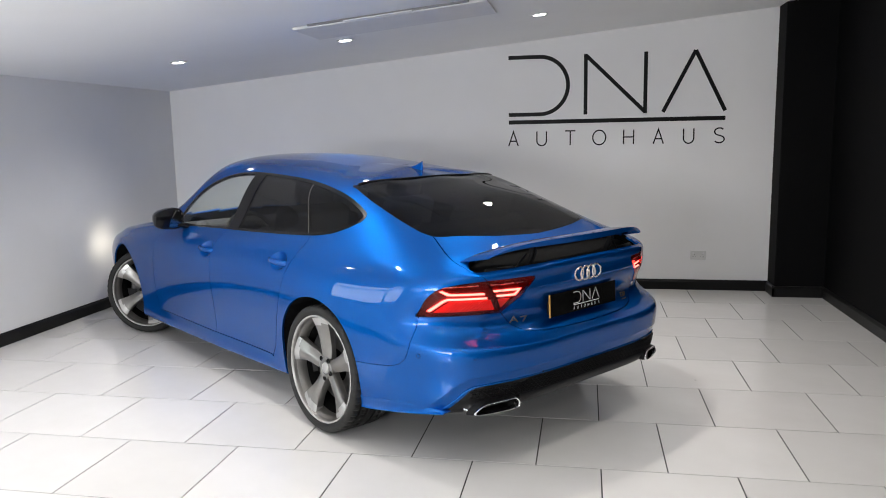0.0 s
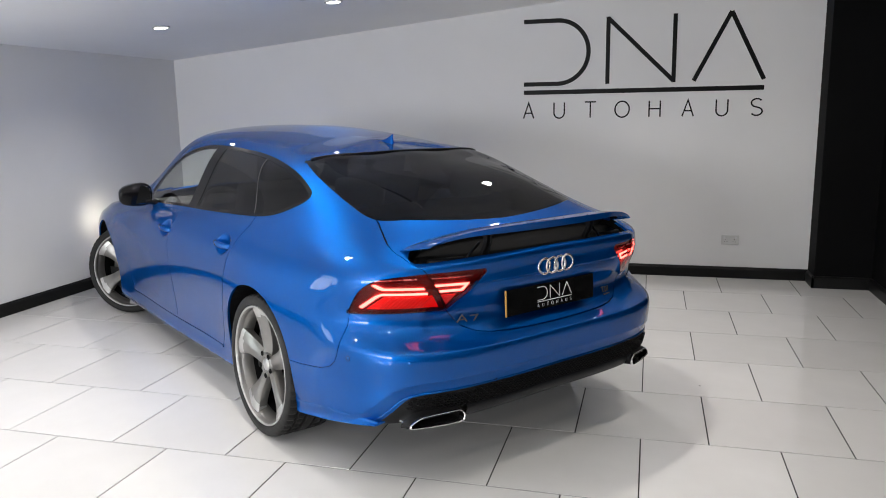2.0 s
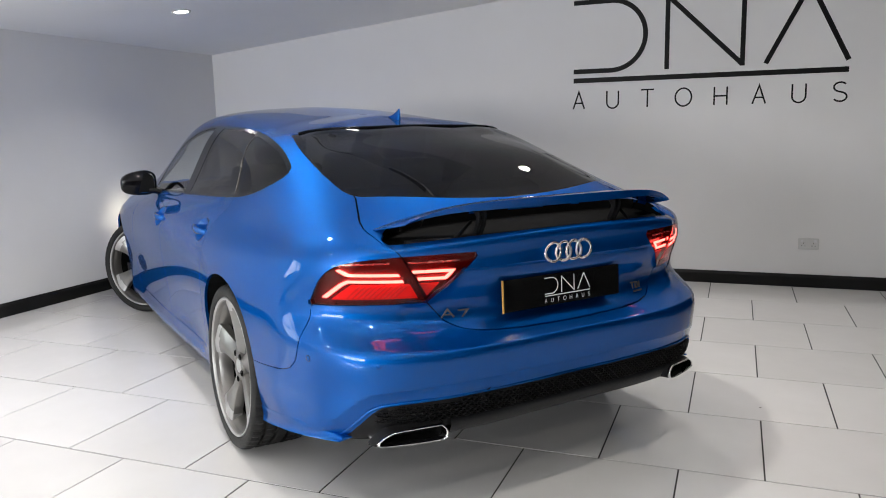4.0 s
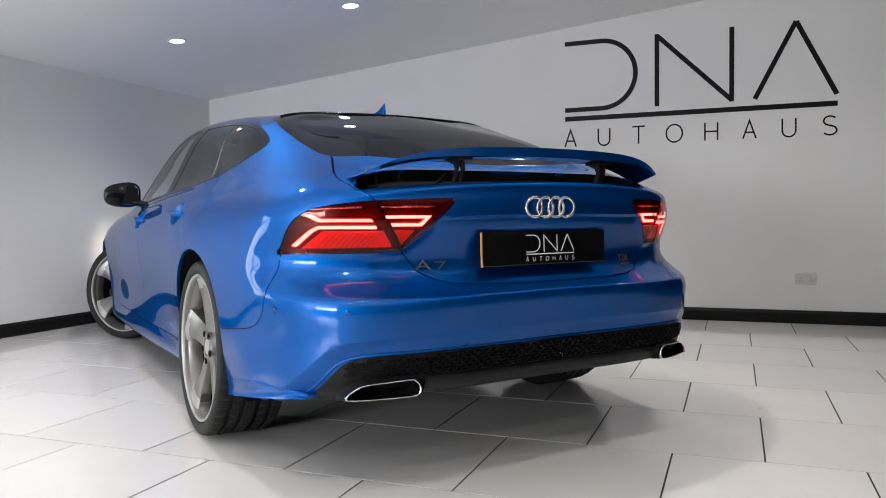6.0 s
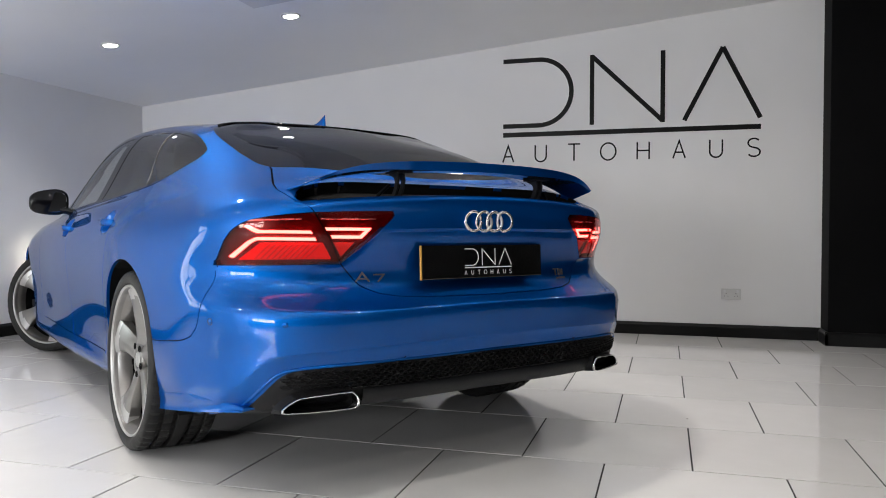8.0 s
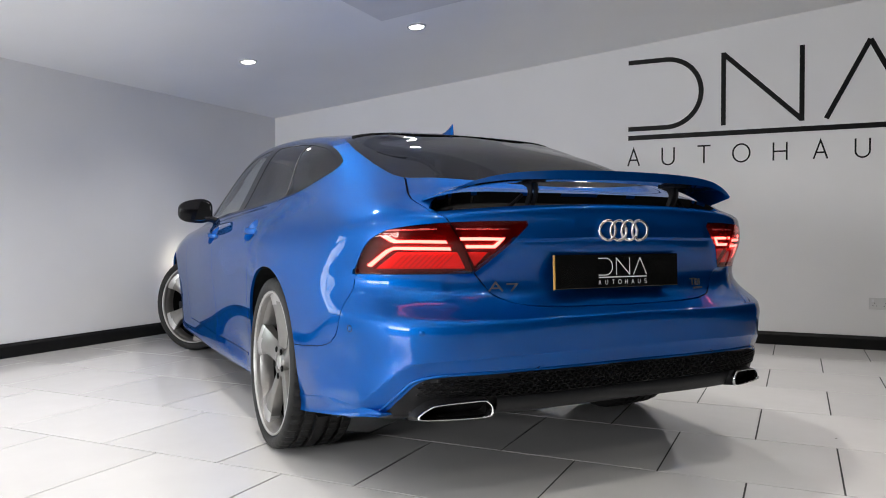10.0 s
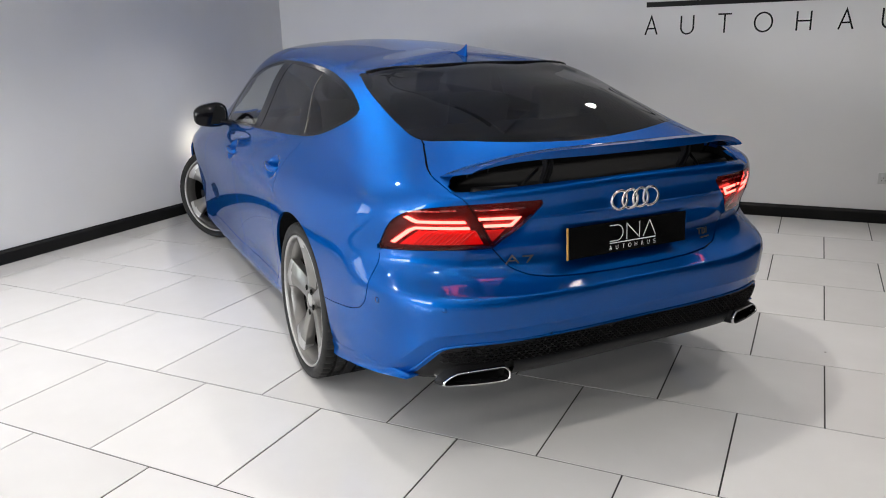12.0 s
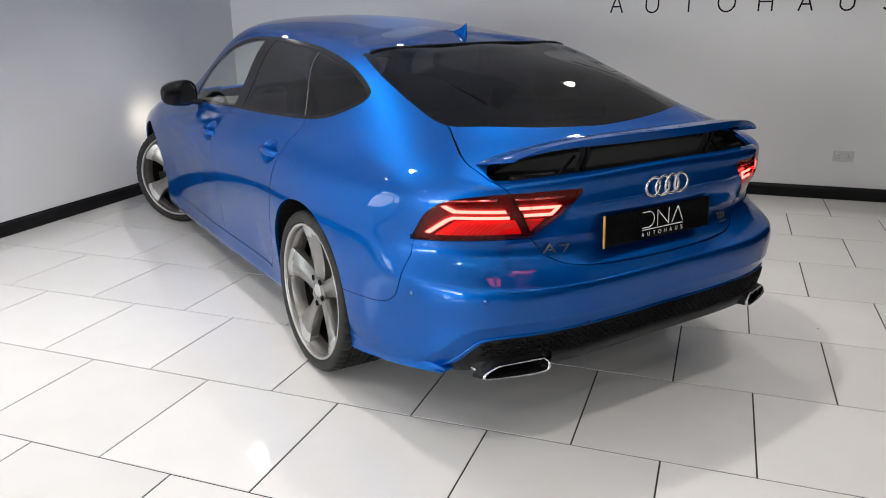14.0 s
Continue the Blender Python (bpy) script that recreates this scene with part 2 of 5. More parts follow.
def add_tube(bm, pts, radius, seg=10, closed=False):
    """A round bar along points."""
    pts = [Vector(p) for p in pts]
    n = len(pts)
    rings = []
    for i, p in enumerate(pts):
        a, b = (pts[(i - 1) % n], pts[(i + 1) % n]) if closed else (pts[max(i - 1, 0)], pts[min(i + 1, n - 1)])
        d = (b - a).normalized()
        s = d.cross(Vector((0, 0, 1)))
        s = s.normalized() if s.length > 1e-4 else Vector((1, 0, 0))
        u = s.cross(d)
        rings.append([bm.verts.new(p + radius * (math.cos(t) * s + math.sin(t) * u)) for t in (2 * math.pi * k / seg for k in range(seg))])
    for i in range(n if closed else n - 1):
        p, q = rings[i], rings[(i + 1) % n]
        for k in range(seg):
            bm.faces.new((p[k], p[(k + 1) % seg], q[(k + 1) % seg], q[k]))
    if not closed:
        bm.faces.new(rings[0][::-1])
        bm.faces.new(rings[-1])


def stroke(pts, width, place, depth, closed=False):
    """A flat ribbon of constant width along 2D points, extruded by depth; place(u, v, d) gives the 3D point."""
    bm = bmesh.new()
    P = [Vector(p) for k, p in enumerate(pts) if not k or (Vector(p) - Vector(pts[k - 1])).length > 1e-5]
    n = len(P)
    rows = []
    for i in range(n):
        d0 = (P[i] - P[i - 1]).normalized() if (i or closed) else (P[1] - P[0]).normalized()
        d1 = (P[(i + 1) % n] - P[i]).normalized() if (i < n - 1 or closed) else d0
        t = (d0 + d1).normalized()
        nrm = Vector((-t.y, t.x))
        w = width / 2 / max(0.35, abs(nrm.dot(Vector((-d0.y, d0.x)))))
        a, b = P[i] + nrm * w, P[i] - nrm * w
        rows.append([bm.verts.new(place(q.x, q.y, h)) for q, h in ((a, 0), (a, depth), (b, depth), (b, 0))])
    for i in range(n if closed else n - 1):
        p, q = rows[i], rows[(i + 1) % n]
        for k in range(4):
            bm.faces.new((p[k], p[(k + 1) % 4], q[(k + 1) % 4], q[k]))
    if not closed:
        bm.faces.new(rows[0][::-1])
        bm.faces.new(rows[-1])
    bmesh.ops.recalc_face_normals(bm, faces=bm.faces)
    return bm


def arc(cx, cy, rx, ry, a0, a1, n=14):
    return [(cx + rx * math.cos(radians(a0 + (a1 - a0) * k / n)), cy + ry * math.sin(radians(a0 + (a1 - a0) * k / n))) for k in range(n + 1)]


# ---------------------------------------------------------------- the room
X0, X1, Y0, Y1 = -4.47, 2.12, -4.2, 7.27
SLOPE = 0.095


def ceil_z(x):
    return 2.07 + SLOPE * (x + 4.5)


HIGH = 3.0


def structure(name, bm, material, label, bevel=0.0):
    return tagged(mesh_object(name, bm, material, None, label, bevel=bevel), label, name.split("_")[0], "", "structure")


structure("wall_north", box(X0, 1.688, Y1, Y1 + 0.15, 0, HIGH), M_WALL, "white painted plaster wall behind the car")
structure("wall_east", box(X1, X1 + 0.15, Y0, 7.0, 0, HIGH), M_BLACKWALL, "matt black painted side wall")
structure("column", box(1.688, X1 + 0.15, 7.0, Y1 + 0.15, 0, HIGH), M_BLACKWALL, "matt black painted column beside white wall", 0.006)
# west wall with a window beside the viewer
OPEN = ((1.35, 2.95, 0.55, 1.50),)
bm = bmesh.new()
edges = [Y0 - 0.15] + [y for o in OPEN for y in o[:2]] + [Y1 + 0.15]
for ya, yb in zip(edges[0::2], edges[1::2]):
    add_box(bm, X0 - 0.15, X0, ya, yb, 0, HIGH)
for ya, yb, za, zb in OPEN:
    add_box(bm, X0 - 0.15, X0, ya, yb, zb, HIGH)
    add_box(bm, X0 - 0.15, X0, ya, yb, 0, za)
structure("wall_west", bm, M_WALL, "white painted plaster side wall with shop windows")
# south wall with the glazed shop front behind the viewer
FRONT = (-4.3, -1.3, 0.75, 2.06)
bm = bmesh.new()
add_box(bm, X0 - 0.15, FRONT[0], Y0 - 0.15, Y0, 0, HIGH)
add_box(bm, FRONT[1], X1 + 0.15, Y0 - 0.15, Y0, 0, HIGH)
add_box(bm, FRONT[0], FRONT[1], Y0 - 0.15, Y0, 0, FRONT[2])
add_box(bm, FRONT[0], FRONT[1], Y0 - 0.15, Y0, FRONT[3], HIGH)
structure("wall_south", bm, M_BLACKWALL, "matt black painted wall round the shop front")

bm = bmesh.new()
vs = [bm.verts.new((x, y, ceil_z(x) + h)) for h in (0, 0.12) for x, y in ((X0 - 0.15, Y0 - 0.15), (X1 + 0.15, Y0 - 0.15), (X1 + 0.15, Y1 + 0.15), (X0 - 0.15, Y1 + 0.15))]
for f in ((0, 1, 2, 3), (4, 7, 6, 5), (0, 4, 5, 1), (1, 5, 6, 2), (2, 6, 7, 3), (3, 7, 4, 0)):
    bm.faces.new([vs[i] for i in f])
bmesh.ops.recalc_face_normals(bm, faces=bm.faces)
structure("ceiling", bm, M_CEIL, "sloping white plaster ceiling with downlights")


def skirting(p, q, out):
    """A moulded skirting board from p to q whose face looks along out."""
    prof = ((0, 0), (0.020, 0), (0.020, 0.078), (0.016, 0.086), (0.009, 0.093), (0.007, 0.100), (0, 0.100))
    bm = bmesh.new()
    rows = [[bm.verts.new((e[0] + out[0] * d, e[1] + out[1] * d, z + 0.0005)) for d, z in prof] for e in (p, q)]
    n = len(prof)
    for i in range(n):
        bm.faces.new((rows[0][i], rows[0][(i + 1) % n], rows[1][(i + 1) % n], rows[1][i]))
    bm.faces.new(rows[0]), bm.faces.new(rows[1][::-1])
    bmesh.ops.recalc_face_normals(bm, faces=bm.faces)
    return structure("baseboard", bm, M_BLACKGLOSS, "satin black painted skirting board")


skirting((X0, Y1), (1.688, Y1), (0, -1))
skirting((1.688, Y1 - 0.02), (1.688, 6.98), (-1, 0))
skirting((1.668, 7.0), (X1 - 0.0005, 7.0), (0, -1))
skirting((X0, 1.0), (X0, Y1 - 0.02), (1, 0))
skirting((X1, Y0), (X1, 6.98), (-1, 0))

# shop windows: frame, mullions and panes, daylight outside
for k, (ya, yb, za, zb) in enumerate(OPEN):
    win = thing("window_%d" % (k + 1), "black framed window letting in daylight", "window", "", "structure")
    bays = [ya + (yb - ya) * i / 2 for i in range(3)]
    bm = bmesh.new()
    for y in [ya + 0.025] + bays[1:-1] + [yb - 0.025]:
        add_box(bm, X0 - 0.11, X0 - 0.04, y - 0.025, y + 0.025, za, zb)
    for z in (za + 0.025, za + 0.68 * (zb - za), zb - 0.025):
        add_box(bm, X0 - 0.112, X0 - 0.038, ya, yb, z - 0.025, z + 0.025)
    part("window_frame", bm, M_BLACKGLOSS, win)
    for y0, y1 in zip(bays, bays[1:]):
        p = part("pane", box(X0 - 0.078, X0 - 0.072, y0 + 0.025, y1 - 0.025, za + 0.05, zb - 0.05), M_GLASSFRONT, win)
        p.visible_shadow = False
    lamp = bpy.data.lights.new("window_daylight", "AREA")
    lamp.shape, lamp.size, lamp.size_y, lamp.energy, lamp.color = "RECTANGLE", yb - ya, zb - za, 19.0 * (yb - ya), (0.94, 0.965, 1.0)
    ym, zm = (ya + yb) / 2, (za + zb) / 2
    new("window_daylight", lamp).matrix_basis = look((X0 - 0.3, ym, zm), (0, ym, zm))

# glazed shop front in the south wall
win = thing("window_2", "black framed glazed shop front letting in daylight", "window", "", "structure")
fx0, fx1, fz0, fz1 = FRONT
bm = bmesh.new()
bays = [fx0 + (fx1 - fx0) * k / 3 for k in range(4)]
for x in [fx0 + 0.03] + bays[1:-1] + [fx1 - 0.03]:
    add_box(bm, x - 0.03, x + 0.03, Y0 - 0.11, Y0 - 0.04, fz0, fz1)
for z in (fz0 + 0.03, fz1 - 0.03):
    add_box(bm, fx0, fx1, Y0 - 0.112, Y0 - 0.038, z - 0.03, z + 0.03)
part("window_frame", bm, M_BLACKGLOSS, win)
for xa, xb in zip(bays, bays[1:]):
    p = part("pane", box(xa + 0.03, xb - 0.03, Y0 - 0.078, Y0 - 0.072, fz0 + 0.06, fz1 - 0.06), M_GLASSFRONT, win)
    p.visible_shadow = False
lamp = bpy.data.lights.new("window_daylight", "AREA")
lamp.shape, lamp.size, lamp.size_y, lamp.energy, lamp.color = "RECTANGLE", fx1 - fx0, fz1 - fz0, 268.0, (0.95, 0.965, 1.0)
new("window_daylight", lamp).matrix_basis = look((0.5 * (fx0 + fx1), Y0 - 0.3, 0.5 * (fz0 + fz1)), (0.5 * (fx0 + fx1), 0, 0.5 * (fz0 + fz1)))

# ---------------------------------------------------------------- ceiling fittings
TILT = pose(0, 0, 0, 0, -math.degrees(math.atan(SLOPE)), 0)


def downlight():
    ob = thing("downlight", "recessed round downlight with white bezel, switched on", "downlight", "ceiling downlights")
    part("bezel", lathe([(0.046, 0.012), (0.050, -0.001), (0.056, -0.005), (0.064, -0.004), (0.068, 0.0), (0.068, 0.004)], 40), M_WHITEPLASTIC, ob, smooth=True)
    part("lens", lathe([(0.0, -0.004), (0.026, -0.003), (0.0495, 0.0005), (0.0495, 0.006), (0, 0.008)], 32), M_BULB, ob, "glowing frosted lens", smooth=True)
    return ob


first = None
LAMPS = [(x, y + 0.085 * (x + 1.94)) for y in (5.60, 3.57, 1.85, 0.25, -1.40) for x in (-3.33, -1.94, -0.41, 1.02)]
for x, y in LAMPS:
    m = Matrix.Translation((x, y, ceil_z(x) - 0.004)) @ TILT
    if first is None:
        first = downlight()
        first.matrix_basis = m
    else:
        copy_thing(first, m)
    sp = bpy.data.lights.new("downlight_beam", "SPOT")
    sp.energy, sp.spot_size, sp.spot_blend, sp.shadow_soft_size, sp.color = (60.0 if y > 2 else 33.0 if y > 1 else 23.0) * (0.86 if x < -3 else 0.5 if x > 0.5 else 1.0), radians(132), 1.0, 0.035, (1.0, 0.955, 0.90)
    new("downlight_beam", sp).matrix_basis = Matrix.Translation((x, y, ceil_z(x) - 0.02))

ac = thing("ceiling_air_unit", "white ceiling air conditioning cassette with dark outlet slot", "air conditioner", m=Matrix.Translation((-1.37, 5.02, ceil_z(-1.37))) @ TILT)
bm = box(-0.68, 0.68, -0.27, 0.27, -0.022, -0.002)
part("fascia", bm, M_METALWHITE, ac, bevel=0.006)
# solid bar, coloured dark for the shade in the gap above the fascia
part("outlet", box(-0.56, 0.56, -0.305, -0.27, -0.012, -0.003), M_GREYSLOT, ac, "dark grey bar with the slot's shade painted on")
part("louvre", box(-0.30, 0.18, -0.312, -0.275, -0.020, -0.0125), M_METALWHITE, ac, bevel=0.002)

# ---------------------------------------------------------------- socket
so = thing("wall_socket", "white double power socket on white wall", "socket", m=Matrix.Translation((1.04, Y1, 0.343)))
part("faceplate", box(-0.073, 0.073, -0.010, 0, -0.043, 0.043), M_WHITEPLASTIC, so, bevel=0.003)
for sx in (-0.036, 0.036):
    part("switch", box(sx - 0.020 if sx < 0 else sx + 0.004, sx - 0.004 if sx < 0 else sx + 0.020, -0.0125, -0.0102, 0.012, 0.032), M_METALWHITE, so, bevel=0.001)
    for dx, dz, hw, hh in ((0, 0.004, 0.002, 0.004), (-0.011, -0.016, 0.0035, 0.002), (0.011, -0.016, 0.0035, 0.002)):
        part("pin_slot", box(sx + dx - hw, sx + dx + hw, -0.0108, -0.0102, dz - hh, dz + hh), M_BLACKPLASTIC, so)

# ---------------------------------------------------------------- wall sign
sign = thing("wall_sign", "large black business sign lettering fixed to white wall", "sign", m=Matrix.Translation((0, Y1, 0)))


def on_wall(u, v, d):
    return (u, -d, v)


def sign_strokes():
    """Strokes of the sign in metres on the wall: (name, points, width)."""
    out = []
    L, R, T = -0.805, 1.247, 2.288
    B = 1.735
    out.append(("arch_stroke", [(L, T)] + [(-0.50, T)] + arc(-0.50, (T + B) / 2, 0.275, (T - B) / 2, 90, -90, 28) + [(L, B)], 0.038))
    out.append(("post_stroke", [(-0.056, B - 0.012), (-0.056, T + 0.012)], 0.036))
    out.append(("post_stroke", [(0.508, B - 0.012), (0.508, T + 0.012)], 0.036))
    out.append(("slant_stroke", [(-0.056, T), (0.508, B)], 0.036))
    out.append(("slant_stroke", [(0.675, B - 0.005), (0.962, T + 0.008)], 0.036))
    out.append(("slant_stroke", [(0.962, T + 0.008), (1.242, B - 0.005)], 0.036))
    out.append(("rule_stroke", [(L, 1.661), (R, 1.661)], 0.040))
    h0, h1, w = 1.428, 1.568, 0.0125
    xs = [L + 0.045 + k * (R - L - 0.095) / 7 for k in range(8)]
    hw = 0.047
    x = xs[0]
    out += [("thin_stroke", [(x - hw, h0), (x, h1), (x + hw, h0)], w), ("thin_stroke", [(x - 0.030, h0 + 0.048), (x + 0.030, h0 + 0.048)], w)]
    x = xs[6]
    for x in (xs[1], xs[6]):
        out.append(("thin_stroke", [(x - hw, h1), (x - hw, h0 + 0.047)] + arc(x, h0 + 0.047, hw, 0.047, 180, 360, 14) + [(x + hw, h1)], w))
    x = xs[2]
    out += [("thin_stroke", [(x - 0.05, h1), (x + 0.05, h1)], w), ("thin_stroke", [(x, h0), (x, h1 - 0.004)], w)]
    x = xs[3]
    out.append(("ring_stroke", arc(x, (h0 + h1) / 2, 0.062, (h1 - h0) / 2, 0, 350, 30), w))
    x = xs[4]
    out += [("thin_stroke", [(x - hw, h0), (x - hw, h1)], w), ("thin_stroke", [(x + hw, h0), (x + hw, h1)], w), ("thin_stroke", [(x - hw, (h0 + h1) / 2), (x + hw, (h0 + h1) / 2)], w)]
    x = xs[5]
    out += [("thin_stroke", [(x - hw, h0), (x, h1), (x + hw, h0)], w), ("thin_stroke", [(x - 0.030, h0 + 0.048), (x + 0.030, h0 + 0.048)], w)]
    x = xs[7]
    mid = (h0 + h1) / 2
    s = arc(x, mid + 0.036, 0.043, 0.034, 35, 250, 16) + arc(x, mid - 0.036, 0.045, 0.034, 75, -150, 16)
    out.append(("thin_stroke", s, w))
    return out


SIGN = sign_strokes()
for k, (nm, pts, w) in enumerate(SIGN):
    part(nm, stroke(pts, w, on_wall, 0.003 + 0.0004 * (k % 5), closed=nm == "ring_stroke"), M_VINYL, sign)

# ---------------------------------------------------------------- the car's skin
# Car coordinates: x forward from the rear bumper, y to its left, z up.
CAR = thing("car", "metallic blue five-door coupe with raised rear spoiler on tiled floor", "car", m=pose(0.0206, 3.387, 0, 0, 0, 142.51))
AXLE_R, AXLE_F, HUB = 1.12, 4.034, 0.345


def spline(xs, ys, q):
    """Natural cubic spline through (xs, ys); ys may hold many columns, with xs of the same shape."""
    xs, ys = np.asarray(xs, float), np.asarray(ys, float)
    n = len(xs)
    h = np.diff(xs)
    A = np.zeros((n, n))
    A[0, 0] = A[-1, -1] = 1
    rhs = np.zeros(ys.shape)
    for i in range(1, n - 1):
        A[i, i - 1], A[i, i], A[i, i + 1] = h[i - 1], 2 * (h[i - 1] + h[i]), h[i]
        rhs[i] = 6 * ((ys[i + 1] - ys[i]) / h[i] - (ys[i] - ys[i - 1]) / h[i - 1])
    M = np.linalg.solve(A, rhs)
    k = np.clip(np.searchsorted(xs, q, side="right") - 1, 0, n - 2)
    a, b = xs[k + 1] - q, q - xs[k]
    hh = h[k]
    if ys.ndim > 1:
        a, b, hh = a[:, None], b[:, None], hh[:, None]
    return (M[k] * a**3 + M[k + 1] * b**3) / (6 * hh) + (ys[k] / hh - M[k] * hh / 6) * a + (ys[k + 1] / hh - M[k + 1] * hh / 6) * b


class Ring:
    """One level line round half the car: a rounded tail, a side and a rounded nose."""

    def __init__(self, tail, tail_len, tail_pow, nose, nose_len, side, heights, sharp=4.0, edge=0.0):
        self.v = tail, tail_len, tail_pow, nose, nose_len, sharp
        self.side, self.heights, self.edge = side, heights, edge

    def depth(self, q):
        """How far ahead of the tail the line lies at a share q of its half width: round, or swept with a firm corner."""
        tail, tl, tp, nose, nl, n = self.v
        soft = tl * (1 - (1 - q**tp) ** (1 / n))
        firm = 0.29 * q**3 + 0.11 * (1 - (1 - q**15) ** (1 / 2.5))
        return tail + (1 - self.edge) * soft + self.edge * firm

    def points(self, cr, cs, cf):
        tail, tl, tp, nose, nl, n = self.v
        q1, q2, fp = 0.97, 0.92, 3.2
        qr = q1 * cr
        ar = self.depth(qr)
        qf = q2 * cf[::-1]
        af = nose - nl * (1 - (1 - qf**fp) ** (1 / n))
        a_s, a_e = self.depth(np.array([q1]))[0], nose - nl * (1 - (1 - q2**fp) ** (1 / n))
        as_ = a_s + (a_e - a_s) * cs
        ka, kw = np.array(self.side[0::2]), np.array(self.side[1::2])

        def width(a):
            return spline(ka, kw, np.clip(a, ka[0] - 0.3, ka[-1] + 0.3))

        share = 1 - np.linspace(1, 0, 3000) ** 3
        table = self.depth(share)

        def taper(a):
            e = np.clip((nose - a) / nl, 0, 1)
            return np.interp(a, table, share) * (1 - (1 - e) ** n) ** (1 / fp)

        wr, wf = width(np.array([a_s]))[0] * taper(np.array([a_s]))[0] / q1, width(np.array([a_e]))[0] * taper(np.array([a_e]))[0] / q2
        a = np.r_[ar, as_[1:-1], af]
        y = np.r_[qr * wr, width(as_[1:-1]) * taper(as_[1:-1]), qf * wf]
        c = np.r_[0.25 * cr, 0.25 + 0.55 * cs[1:-1], 0.8 + 0.2 * cf]
        h = self.heights
        z = spline((-0.25, -0.15, 0, 0.15, 0.25, 0.4, 0.55, 0.72, 0.85, 1), (h[2], h[1]) + tuple(h), c)
        return np.stack([a, y, z], 1)


def lower(tail, w, heights, nose=4.95, tp=3.0, edge=0.0):
    return Ring(tail, 0.9, tp, nose, 0.9, (0.45, w[0], 1.12, w[1], 1.6, w[2], 2.5, w[3], 3.4, w[4], 4.03, w[5], 4.6, w[6]), heights, edge=edge)


